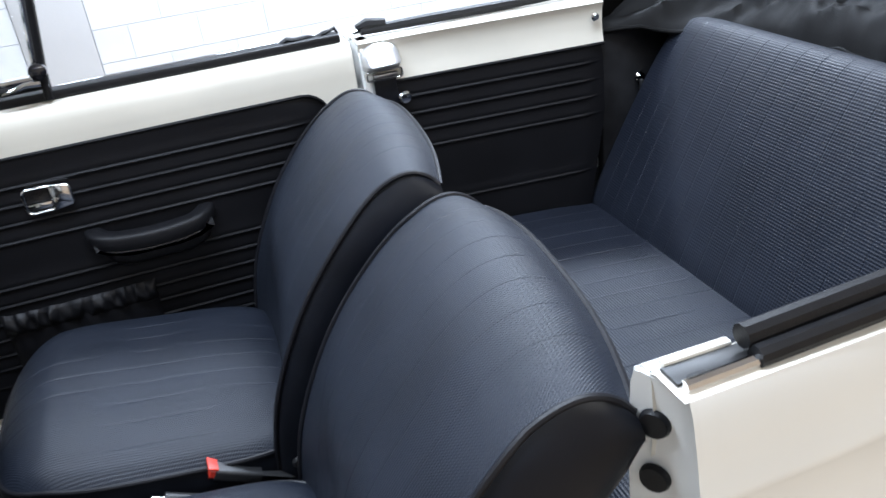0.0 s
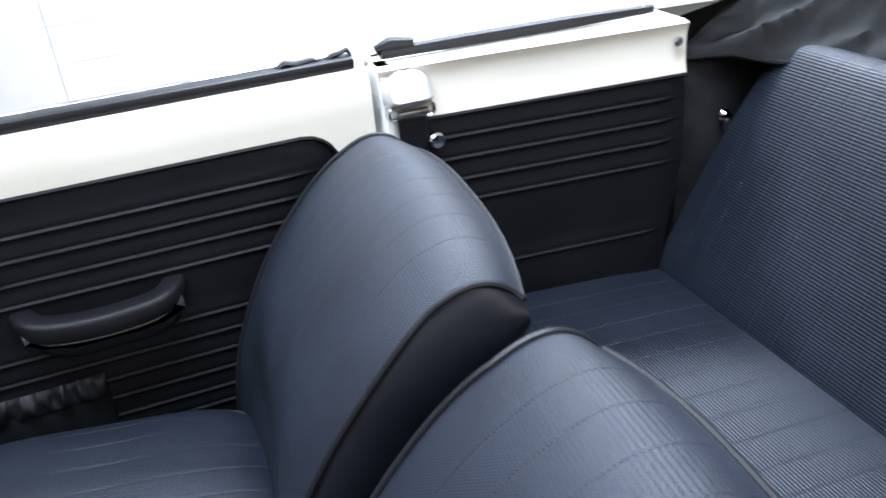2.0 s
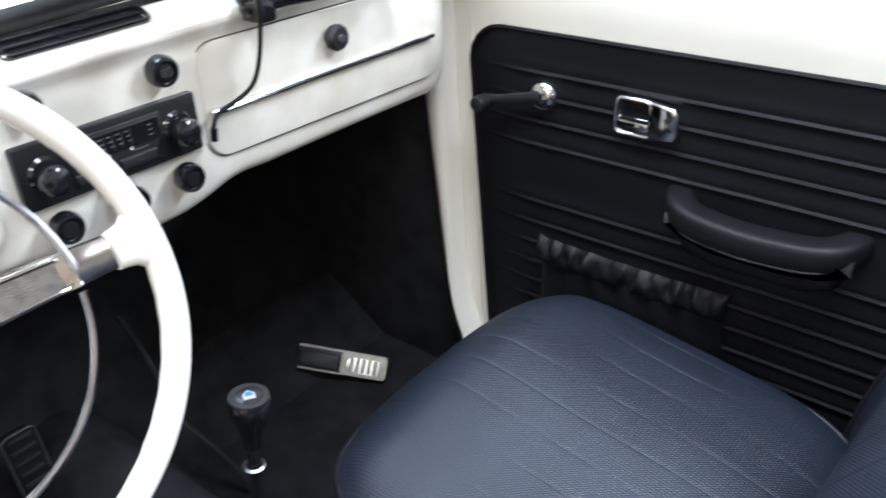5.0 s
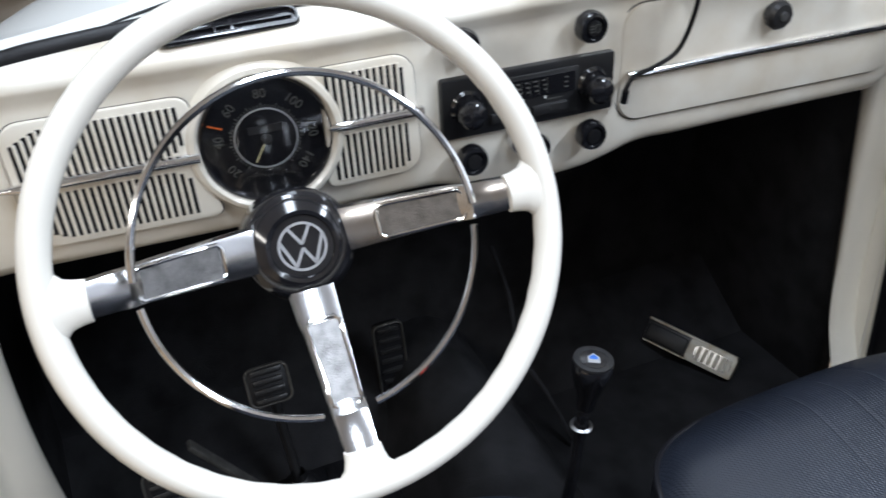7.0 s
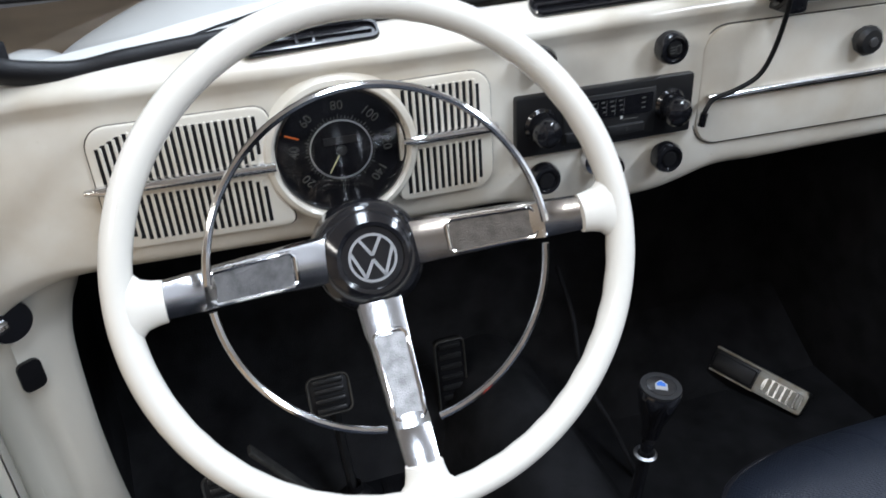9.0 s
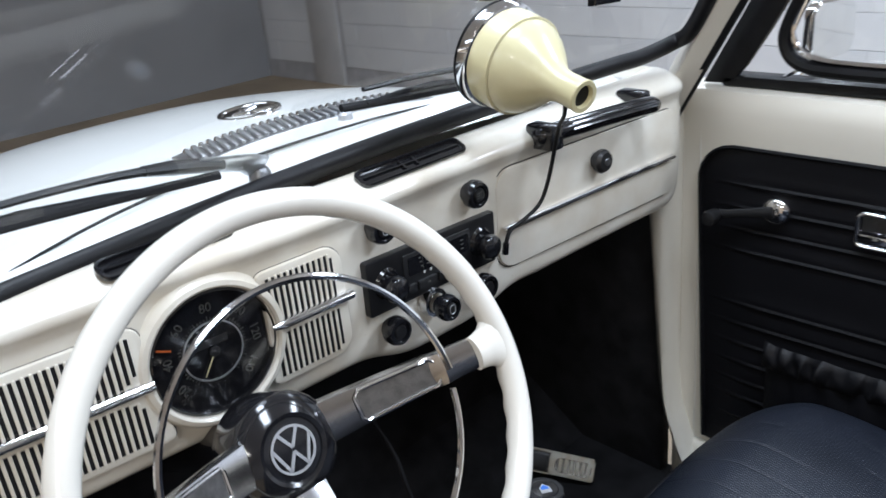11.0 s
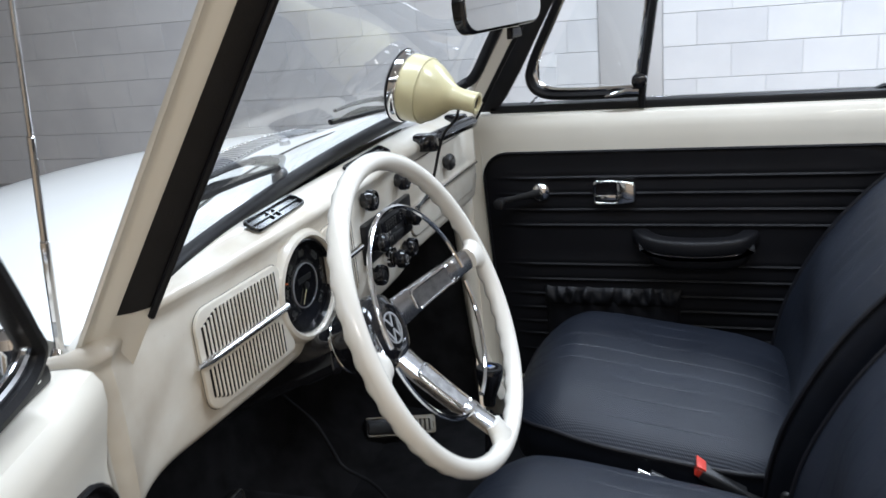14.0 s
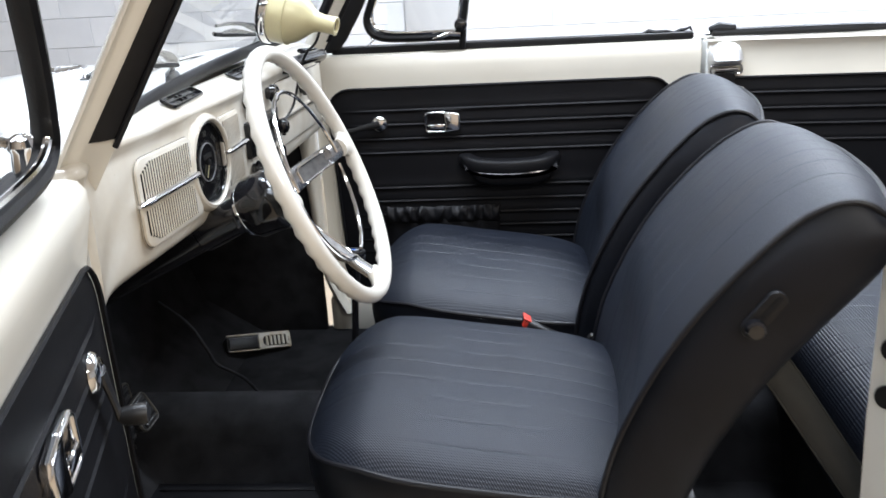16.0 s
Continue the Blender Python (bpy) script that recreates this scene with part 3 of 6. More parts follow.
def seat_back(parent, half=0.253):
    front = side_profile(FRONT, 7)
    n = len(front)
    cols = columns(half, 0.056, 0.85, 40)
    rows, uvs, run = [], [], 0.0
    for i, (x, z) in enumerate(front):
        a, b = front[max(i - 1, 0)], front[min(i + 1, n - 1)]
        dx, dz = b[0] - a[0], b[1] - a[1]
        l = math.hypot(dx, dz)
        nx, nz = -dz / l, dx / l
        s = i / (n - 1)
        if i:
            run += math.hypot(x - front[i - 1][0], z - front[i - 1][1])
        lift = 0.010 + 0.004 * math.sin(math.pi * min(1, s * 1.1)) + 0.020 * s ** 3
        fade = 1.0 if 0.1 < s < 0.93 else 0.4
        row, uv = [], []
        for u in cols:
            g = groove(u * half, 0.056, 0.0010, 0.0007) * fade if abs(u) < 0.85 else 0
            c = lift * crown(u, 2.6) + g
            w = half * narrow(z)
            sink = min(1.0, max(0.0, (0.80 - z) / 0.16))
            hollow = 0.040 * crown(u, 2.0) * sink * sink * (3 - 2 * sink)
            row.append((x + nx * c + hollow, u * w, z + nz * c))
            uv.append((u * half, run))
        rows.append(row)
        uvs.append(uv)
    rest = part("backrest", grid(rows, uvs=uvs), WEAVE, parent, "dark blue-grey woven vinyl cover with stitched lines")
    back = side_profile(BACK, 6)
    for s in (-1, 1):
        # vinyl side, bulging a little between its front and rear edges
        m = 16
        fr = [front[min(n - 1, round(k * (n - 1) / m))] for k in range(m + 1)]
        bk = list(reversed(back))
        bk = [bk[min(len(bk) - 1, round(k * (len(bk) - 1) / m))] for k in range(m + 1)]
        sheet = []
        for f_, b_ in zip(fr, bk):
            sheet.append([(f_[0] + (b_[0] - f_[0]) * q, s * (half * narrow(f_[1] + (b_[1] - f_[1]) * q) + 0.016 * math.sin(math.pi * q) ** 0.6), f_[1] + (b_[1] - f_[1]) * q) for q in (0, 0.06, 0.15, 0.3, 0.5, 0.7, 0.85, 0.94, 1.0)])
        part("backrest_side", grid(sheet), VINYL, rest, "smooth black vinyl side")
        part("piping", tube([(x - 0.001, s * (half * narrow(z) + 0.001), z + 0.001) for x, z in front], 0.0042, 8), PIPING, rest, "black piping")
    sheet = [[(x, u * half * narrow(z), z + 0.0) for u in [-1 + 2 * j / 10 for j in range(11)]] for x, z in [front[-1]] + back]
    part("backrest_rear", grid(sheet), VINYL, rest, "smooth black vinyl rear")
    rear = [rows[-1][j] for j in range(0, len(cols), 3)]
    part("piping", tube(rear, 0.0042, 8), PIPING, rest, "black piping")
    return rest


def seat_cushion(parent, half=0.257, dy=0.0, drop=0.0, lead=-0.402):
    """A domed cushion with rounded front corners, a piped edge and a skirt."""
    x0, x1 = lead, 0.118
    cx, hx = (x0 + x1) / 2, (x1 - x0) / 2

    def rim_z(x):
        t = min(1.0, max(0.0, (x - x0) / (x1 - x0)))
        return 0.630 - drop - 0.082 * t ** 0.8 - 0.045 * (max(0, 0.20 - t) / 0.20) ** 1.5

    def top_z(x, y, r):
        t = (x - x0) / (x1 - x0)
        dome = max(0.0, 1 - min(1.0, r) ** 3.4) ** 0.62
        return rim_z(x) + (0.050 + 0.022 * max(0, 0.45 - t)) * dome + (groove(y, 0.052, 0.0014, 0.0010) * (1 if dome > 0.35 else dome / 0.35))

    rows, uvs = [], []
    K = 44
    across = columns(half, 0.052, 0.95, 40)
    # a square grid mapped to the outline keeps the stitched lines straight
    for i in range(K + 1):
        a = -1 + 2 * i / K
        row, uv = [], []
        for b in across:
            r = max(abs(a), abs(b))
            if r < 1e-6:
                x, y = cx, 0.0
            else:
                # shrink the square's corners onto the superellipse
                p = 3.4 if a < 0 else 4.5
                f_ = r / (abs(a) ** p + abs(b) ** p) ** (1 / p)
                x, y = cx + hx * a * f_, half * b * f_
            row.append((x, y + dy, top_z(x, y, r)))
            uv.append((y, x))
        rows.append(row)
        uvs.append(uv)
    cushion = part("cushion", grid(rows, uvs=uvs), WEAVE, parent, "dark blue-grey woven vinyl cover with stitched lines")
    ring = []
    for k in range(96):
        a = 2 * math.pi * k / 96
        c, s_ = math.cos(a), math.sin(a)
        p = 3.4 if c < 0 else 4.5
        f_ = 1 / (abs(c) ** p + abs(s_) ** p) ** (1 / p)
        x, y = cx + hx * c * f_, half * s_ * f_
        ring.append((x, y + dy, rim_z(x)))
    part("piping", tube(ring, 0.0042, 8, closed=True), PIPING, cushion, "black piping")
    skirt = [[(cx + (x - cx) * k, dy + (y - dy) * k, z - d) for x, y, z in ring] for k, d in ((1.0, 0.0), (1.012, 0.012), (1.015, 0.04), (1.0, 0.075), (0.95, 0.10))]
    part("cushion_side", grid(skirt, closed_u=True), VINYL, cushion, "smooth black vinyl skirt")
    return cushion


def front_seat(y, knob_side, label, half=0.257, dy=0.0, drop=0.0, twist=0.0, back=0.0, lead=-0.402):
    seat = tagged(empty("front_seat", pose(0, y, 0)), label, "car seat", "front seats")
    seat_cushion(seat, half, dy, drop, lead)
    rest = seat_back(seat)
    rest.matrix_basis = pose(0.10 + back, -0.253, 0) @ pose(0, 0, 0, 0, 0, twist) @ pose(-0.10, 0.253, 0)
    part("seat_frame", box(-0.33, 0.16, -0.20, 0.20, 0.40, 0.53, 0.015), PLASTIC, seat, "black steel seat frame")
    for s in (-1, 1):
        part("runner", box(-0.36, 0.20, s * 0.185 - 0.02, s * 0.185 + 0.02, 0.302, 0.40, 0.004), STEEL, seat, "dull steel seat runner")
    s = knob_side
    slot = rounded(0.025, 0.070, 0.012, 5)
    face = at(ON_DOOR, 0.222, -0.2655, 0.850) @ pose(0, 0, 0, 0, 0, -36) if s < 0 else pose(0.222, 0.2655, 0.850, -90, 0, 0) @ pose(0, 0, 0, 0, 0, 36)
    plate = part("recliner_plate", moved(prism(slot, 0.007, 0.003), face), RUBBER, rest, "black plastic recliner slot")
    # No slot is cut; a flat dark patch paints its shade.
    part("recliner_slot_shade", moved(prism(rounded(0.007, 0.040, 0.003, 3), 0.001), face @ pose(0, 0.010, 0.0068)), CARPET, plate, "dark patch for the shade in the slot")
    part("recliner_knob", moved(lathe([(0, 0), (0.012, 0), (0.013, 0.005), (0.012, 0.012), (0.009, 0.015), (0, 0.016)], 28), pose(0.212, s * 0.270, 0.834, -90 * s, 0, 0)), GLOSS, rest, "black plastic recliner knob")
    part("side_bolt", moved(lathe([(0, 0), (0.011, 0), (0.012, 0.004), (0.008, 0.009), (0, 0.01)], 20), pose(0.065, -s * 0.262, 0.535, 90 * s, 0, 0)), PLASTIC, rest, "black pivot cap")
    return seat


front_seat(-0.29, -1, "dark blue-grey woven vinyl driver's seat with black piping", 0.259, 0.0, -0.004, -5.2, -0.020, -0.418)
front_seat(0.29, 1, "dark blue-grey woven vinyl passenger seat with black piping", twist=-4.2, lead=-0.406)

# ---- rear seat ----
rear = tagged(empty("bench_seat"), "dark blue-grey woven vinyl rear bench seat with stitched lines", "car seat")
rows, uvs = [], []
ACROSS = columns(0.575, 0.056, 0.97, 40)
prof = [(0.862, 0.545), (0.868, 0.60), (0.905, 0.69), (0.955, 0.80), (1.005, 0.90), (1.045, 0.965), (1.075, 0.997), (1.11, 1.0), (1.145, 0.985)]
line = side_profile(prof, 6)
run = 0.0
for i, (x, z) in enumerate(line):
    if i:
        run += math.hypot(x - line[i - 1][0], z - line[i - 1][1])
    w = 0.575 - 0.062 * max(0, (z - 0.58) / 0.42)
    row, uv = [], []
    for u in ACROSS:
        y = u * w
        g = groove(u * 0.575, 0.056, 0.0011, 0.0010) if abs(u) < 0.97 else 0
        c = 0.03 * crown(u, 6) + g
        row.append((x - c * 0.9 + 0.03, y, z + c * 0.4 - 0.012))
        uv.append((y, run))
    rows.append(row)
    uvs.append(uv)
back = part("backrest", grid(rows, uvs=uvs), WEAVE_REAR, rear, "dark woven vinyl backrest")
for s in (-1, 1):
    j = 0 if s < 0 else -1
    sheet = [[Vector(r[j]), Vector(r[j]) + Vector((0.05, s * 0.004, 0)), Vector(r[j]) + Vector((0.12, 0, -0.02))] for r in rows]
    part("backrest_side", grid(sheet), VINYL, back, "smooth black vinyl side")
rows, uvs, run = [], [], 0.0
prof = [(0.40, 0.42), (0.395, 0.50), (0.41, 0.56), (0.455, 0.592), (0.53, 0.60), (0.66, 0.590), (0.78, 0.580), (0.885, 0.568)]
line = side_profile(prof, 6)
for i, (x, z) in enumerate(line):
    if i:
        run += math.hypot(x - line[i - 1][0], z - line[i - 1][1])
    row, uv = [], []
    for u in ACROSS:
        y = u * 0.555
        g = groove(u * 0.575, 0.056, 0.0016, 0.0009) if abs(u) < 0.97 else 0
        row.append((x, y, z + 0.02 * crown(u, 6) + g + 0.010))
        uv.append((y, run))
    rows.append(row)
    uvs.append(uv)
part("cushion", grid(rows, uvs=uvs), WEAVE_REAR, rear, "dark woven vinyl bench cushion")
part("seat_base", box(0.41, 0.90, -0.55, 0.55, 0.27, 0.50, 0.02), CARPET, rear, "black carpeted seat base")

# ---- doors ----
RIDGES = (0.908, 0.871, 0.834, 0.798, 0.704, 0.667, 0.631, 0.595, 0.560, 0.528, 0.488, 0.45)


def ribbed_panel(x_of, zs, ridges, y_of, lip=0.006):
    """A trim sheet with raised welded ribs; x_of(z) gives its two ends at a height, y_of(x) its plane."""
    rows = []
    levels = sorted(set([zs[0] + (zs[1] - zs[0]) * i / 40 for i in range(41)] + [r + d for r in ridges for d in (-0.007, -0.004, -0.0018, 0.0, 0.0018, 0.004, 0.009)]))
    for z in levels:
        a, b = x_of(z)
        h = 0.0
        for r in ridges:
            d = z - r
            if abs(d) < 0.02:
                h = max(h, 0.0034 * math.exp(-((d / 0.0026) ** 2)) + (0.0022 * math.exp(-(((d - 0.010) / 0.006) ** 2))))
        row = []
        K = 36
        for k in range(K + 1):
            x = a + (b - a) * k / K
            e = min(k, K - k) / 3
            fade = min(1.0, max(0.0, (e - 0.35)))
            edge = lip * min(1.0, e + 0.15)
            row.append((x, y_of(x) - edge - h * fade, z))
        rows.append(row)
    return grid(rows)


def build_door(side, m, label, arm=(-0.089, -0.018)):
    """The door as it stands when shut, on +y; turned over for the driver's side."""
    flip = (lambda b: mirror_y(b)) if side < 0 else (lambda b: b)
    H = -0.56
    E = 0.012 if side < 0 else -0.022
    rows = []
    tuck = 0.014 if side < 0 else 0.0
    for z, y in ((0.40, 0.606), (0.50, 0.606), (0.95, 0.604), (0.985, 0.602 - tuck * 0.4), (1.015, 0.600 - tuck * 0.8), (1.035, 0.603 - tuck), (1.046, 0.61 - tuck), (1.05, 0.622 - tuck), (1.05, 0.66), (1.05, 0.69)):
        rows.append([(H + E + (0.39 - H - E) * k / 12, y + (0.004 if k in (0, 12) else 0), z) for k in range(13)])
    door = tagged(part("door", flip(grid(rows)), PAINT, car, label), group="car doors")
    door.matrix_basis = m

    def put(name, bm, mat, parent=None, lab="", **k):
        return part(name, flip(bm), mat, door, lab, **k)

    # outer skin and shut faces
    rows = []
    for z, y in ((1.05, 0.69), (1.035, 0.705), (1.0, 0.722), (0.965, 0.735), (0.958, 0.744), (0.948, 0.744), (0.942, 0.738), (0.90, 0.752), (0.80, 0.768), (0.65, 0.772), (0.45, 0.758), (0.36, 0.74)):
        rows.append([(H + 0.01 + (0.382 - H) * k / 6, y, z) for k in range(7)])
    put("outer_skin", grid(rows), PAINT_OUT, None, "white painted outer door skin")
    for x in (H + 0.010, 0.392):
        out = [(0.606, 0.40), (0.74, 0.36), (0.758, 0.45), (0.772, 0.65), (0.768, 0.80), (0.735, 0.965), (0.705, 1.035), (0.69, 1.05), (0.622, 1.05), (0.604, 1.03)]
        bm = bmesh.new()
        bm.faces.new([bm.verts.new((x, y, z)) for y, z in out])
        put("shut_face", bm, PAINT_OUT, None, "white painted shut face")
    bm = bmesh.new()
    bm.faces.new([bm.verts.new(p) for p in ((H + 0.01, 0.606, 0.40), (0.392, 0.606, 0.40), (0.392, 0.74, 0.36), (H + 0.01, 0.74, 0.36))])
    put("underside", bm, PAINT_OUT)

    # trim panel
    x0, x1, r = (-0.545 if side > 0 else -0.532), 0.322, 0.055

    def ends(z):
        d = PANEL_TOP - z
        cut = r - math.sqrt(max(0.0, r * r - (r - d) ** 2)) if d < r else 0.0
        lean = (0.02 if side > 0 else 0.0) * max(0, (0.9 - z)) / 0.45
        return x0 + cut + lean * 0.9, x1 - cut

    trim = put("trim_panel", ribbed_panel(ends, (0.415, PANEL_TOP), RIDGES, lambda x: 0.602), PANEL, None, "black vinyl trim panel with raised ribs")
    rim_line = [(ends(z)[1], 0.597, z) for z in (0.42, 0.6, 0.8, 0.9)] + [(ends(PANEL_TOP - d)[1], 0.597, PANEL_TOP - d) for d in (0.05, 0.035, 0.02, 0.01, 0.003, 0.0)]
    rim_line += [(ends(PANEL_TOP - d)[0], 0.597, PANEL_TOP - d) for d in (0.0, 0.003, 0.01, 0.02, 0.035, 0.05)] + [(ends(z)[0], 0.597, z) for z in (0.9, 0.8, 0.6, 0.42)]
    put("panel_edge", tube(rim_line, 0.0035, 6), PANEL, trim)

    # pull: a chrome escutcheon with a recessed cup and a lever plate
    pull = put("door_pull", moved(ring_plate(0.060, 0.057, 0.013, 0.008, 0.010), at(ON_DOOR, -0.270, 0.594, 0.8755)), CHROME, None, "chrome inside door pull")
    put("pull_cup", moved(prism(rounded(0.047, 0.044, 0.008), 0.002), at(ON_DOOR, -0.270, 0.5935, 0.8755)), GLOSS, pull, "black recessed cup")
    put("pull_lever", moved(prism([(-0.016, -0.0275), (0.020, -0.023), (0.025, -0.014), (0.025, 0.014), (0.020, 0.023), (-0.016, 0.0275)], 0.011, 0.005, 3), at(ON_DOOR, -0.232, 0.594, 0.8755)), CHROME, pull, "chrome lever plate")
    put("pull_bar", box(-0.292, -0.248, 0.583, 0.589, 0.858, 0.871, 0.003), CHROME, pull, "chrome lever bar")

    # window crank
    CX, CZ = -0.416, 0.877
    crank = put("window_crank", moved(lathe([(0, 0), (0.021, 0), (0.022, 0.004), (0.020, 0.009), (0.014, 0.013), (0, 0.015)], 28), at(ON_DOOR, CX, 0.597, CZ - 0.001)), CHROME, None, "chrome crank boss")
    ax, az = arm
    put("crank_arm", tube([(CX, 0.585, CZ), (CX + ax * 0.36, 0.583, CZ + az * 0.36), (CX + ax * 0.75, 0.581, CZ + az * 0.75), (CX + ax, 0.580, CZ + az)], [0.010, 0.0075, 0.0065, 0.008], 10, flat=0.55, up=(0, 1, 0)), PLASTIC, crank, "black crank arm")
    put("crank_knob", moved(lathe([(0, 0), (0.009, 0), (0.011, 0.008), (0.0125, 0.022), (0.011, 0.028), (0, 0.031)], 20), at(ON_DOOR, CX + ax, 0.579, CZ + az)), PLASTIC, crank, "black crank knob")

    # armrest: a flat-topped padded grip bent back to the door at both ends, over a moulded base
    AX, AZ = -0.010, -0.014
    path = spline([(x + AX, y, z + AZ) for x, y, z in ((-0.190, 0.604, 0.788), (-0.183, 0.582, 0.787), (-0.168, 0.565, 0.784), (-0.140, 0.557, 0.779), (-0.08, 0.553, 0.776), (-0.015, 0.556, 0.778), (0.016, 0.564, 0.782), (0.032, 0.582, 0.785), (0.038, 0.604, 0.786))], 6)
    n = len(path) - 1
    rows = []
    for i, p in enumerate(path):
        d = (Vector(path[min(i + 1, n)]) - Vector(path[max(i - 1, 0)]))
        across = Vector((d.y, -d.x, 0)).normalized()
        w, h = 0.0185 + 0.003 * math.sin(math.pi * i / n), 0.017 + 0.002 * math.sin(math.pi * i / n)
        ring = []
        for j in range(20):
            c, q = math.cos(2 * math.pi * j / 20), math.sin(2 * math.pi * j / 20)
            ring.append(Vector(p) + across * (w * math.copysign(abs(c) ** 0.55, c)) + Vector((0, 0, h * math.copysign(abs(q) ** 0.55, q))))
        rows.append(ring)
    arm = put("armrest", grid(rows, closed_u=True, caps=True), VINYL_SOFT, None, "black padded armrest grip")
    base = [(-0.190, 0.786), (-0.16, 0.772), (-0.12, 0.762), (-0.03, 0.762), (0.01, 0.768), (0.044, 0.784), (0.046, 0.772), (0.030, 0.740), (-0.005, 0.724), (-0.12, 0.722), (-0.160, 0.735), (-0.188, 0.768)]
    put("armrest_base", moved(prism([(x + AX, z + AZ) for x, z in reversed(base)], 0.050, 0.016, 4), at(ON_DOOR, 0, 0.598, 0)), VINYL_SOFT, arm, "black moulded armrest base")
    put("armrest_seam", tube([(x, y - 0.0185 if 8 < k < n - 8 else y - 0.012, z - 0.0155) for k, (x, y, z) in enumerate(path)][3:-3], 0.0022, 6), GLOSS, arm, "fine welded seam")

    # map pocket: a plain slack pouch with a gathered elastic edge
    rows = []
    for i in range(15):
        v = i / 14
        row = []
        for j in range(49):
            u = j / 48
            belly = 0.020 * math.sin(math.pi * min(1, v * 0.8 + 0.2)) ** 0.7 * math.sin(math.pi * u) ** 0.4
            slack = 0.0025 * math.sin(u * 23 + 3 * v) * (1 - v) + 0.0015 * math.sin(u * 41 - 5 * v)
            row.append((-0.416 + 0.301 * u, 0.592 - belly - slack * math.sin(math.pi * u) ** 0.3, 0.645 - 0.193 * v))
        rows.append(row)
    pocket = put("map_pocket", grid(rows), PANEL, trim, "slack black map pocket")
    rng = random.Random(5)
    waves = [(rng.uniform(22, 95), rng.uniform(0, 6.3), rng.uniform(-2, 2), rng.uniform(0.4, 1.0)) for _ in range(9)]
    rows = []
    for i in range(11):
        v = i / 10
        row = []
        for j in range(181):
            u = j / 180
            w = sum(k * math.sin(u * f_ + p_ + q_ * v * 2.2) for f_, p_, q_, k in waves) / 3.2
            swell = 0.010 * math.sin(math.pi * v) ** 0.6
            fall = math.sin(math.pi * u) ** 0.25
            row.append((-0.418 + 0.305 * u + 0.0015 * math.sin(u * 90 + 4 * v), 0.590 - 0.012 * fall - swell - 0.0065 * w * fall * math.sin(math.pi * (0.12 + 0.8 * v)), 0.655 - 0.046 * v + 0.0022 * w * (1 - v)))
        rows.append(row)
    put("gathered_edge", grid(rows), VINYL_SOFT, pocket, "ruched glossy black elastic edge")

    # window rail: rubber, chrome strip
    put("window_rubber", box(H + 0.03, 0.375, 0.624, 0.664, 1.05, 1.068, 0.005), RUBBER, None, "black window slot rubber")
    put("window_strip", box(-0.18, 0.36, 0.668, 0.680, 1.049, 1.067, 0.003), CHROME, None, "chrome window strip")
    put("rail_end", tube([(0.330, 0.650, 1.064), (0.346, 0.648, 1.071), (0.360, 0.650, 1.073), (0.369, 0.648, 1.077), (0.376, 0.650, 1.066)], [0.006, 0.0065, 0.005, 0.006, 0.003], 8, flat=0.7), RUBBER, None, "ragged black rubber rail end")
    put("rail_patch", tube([(0.250, 0.648, 1.064), (0.268, 0.645, 1.073), (0.284, 0.644, 1.069), (0.312, 0.648, 1.070), (0.335, 0.648, 1.064)], [0.006, 0.008, 0.0085, 0.0065, 0.005], 8, flat=0.6), RUBBER, None, "loose black rubber on the rail")

    # quarter light: rubber frame, glass, upright post with a swivel knob
    fr = [(-0.20, 0.622, 1.085), (-0.34, 0.622, 1.085), (-0.405, 0.622, 1.092), (-0.430, 0.622, 1.118), (-0.422, 0.620, 1.16), (-0.365, 0.610, 1.27), (-0.30, 0.597, 1.40)]
    if side < 0:
        fr = [(-0.20, 0.612, 1.078), (-0.36, 0.611, 1.076), (-0.445, 0.610, 1.080), (-0.478, 0.606, 1.100), (-0.462, 0.599, 1.130), (-0.426, 0.588, 1.186), (-0.364, 0.573, 1.286), (-0.294, 0.557, 1.40)]
    fr = spline(fr, 8)
    quarter = put("quarter_light", tube(fr, 0.0135, 10, flat=0.8), RUBBER, None, "black rubber quarter light frame")
    put("frame_trim", tube([(x + 0.012, y - 0.006, z + 0.012) for x, y, z in fr], 0.0045, 8), CHROME, quarter, "chrome inner frame trim")
    gl = [[(-0.425 + 0.58 * (z - 1.09) * 0.95 + (-0.19 + 0.425 + 0.17 * (z - 1.09) - 0.55 * (z - 1.09)) * k / 6, 0.624 - 0.08 * (z - 1.09), z) for k in range(7)] for z in [1.088 + 0.30 * i / 6 for i in range(7)]]
    bm = grid(gl)
    bmesh.ops.solidify(bm, geom=bm.faces[:], thickness=0.004)
    pane = put("pane", bm, GLASS, quarter, "clear quarter light glass")
    pane.visible_shadow = False
    put("post", tube([(-0.196, 0.622, 1.055), (-0.190, 0.619, 1.12), (-0.165, 0.603, 1.28), (-0.148, 0.594, 1.40)], 0.011, 8, flat=0.8), RUBBER, quarter, "black window guide post")
    put("post_chrome", tube([(-0.202, 0.612, 1.12), (-0.178, 0.597, 1.28), (-0.160, 0.588, 1.40)], 0.0045, 8), CHROME, quarter, "chrome strip on the post")
    put("catch_knob", moved(lathe([(0, 0), (0.015, 0), (0.017, 0.006), (0.016, 0.016), (0.010, 0.02), (0, 0.021)], 24), at(ON_DOOR, -0.197, 0.612, 1.112)), GLOSS, quarter, "black catch knob")
    put("catch_lever", tube([(-0.20, 0.603, 1.090), (-0.225, 0.598, 1.092), (-0.25, 0.600, 1.084), (-0.268, 0.604, 1.080)], [0.007, 0.006, 0.005, 0.004], 8), CHROME, quarter, "chrome catch lever")
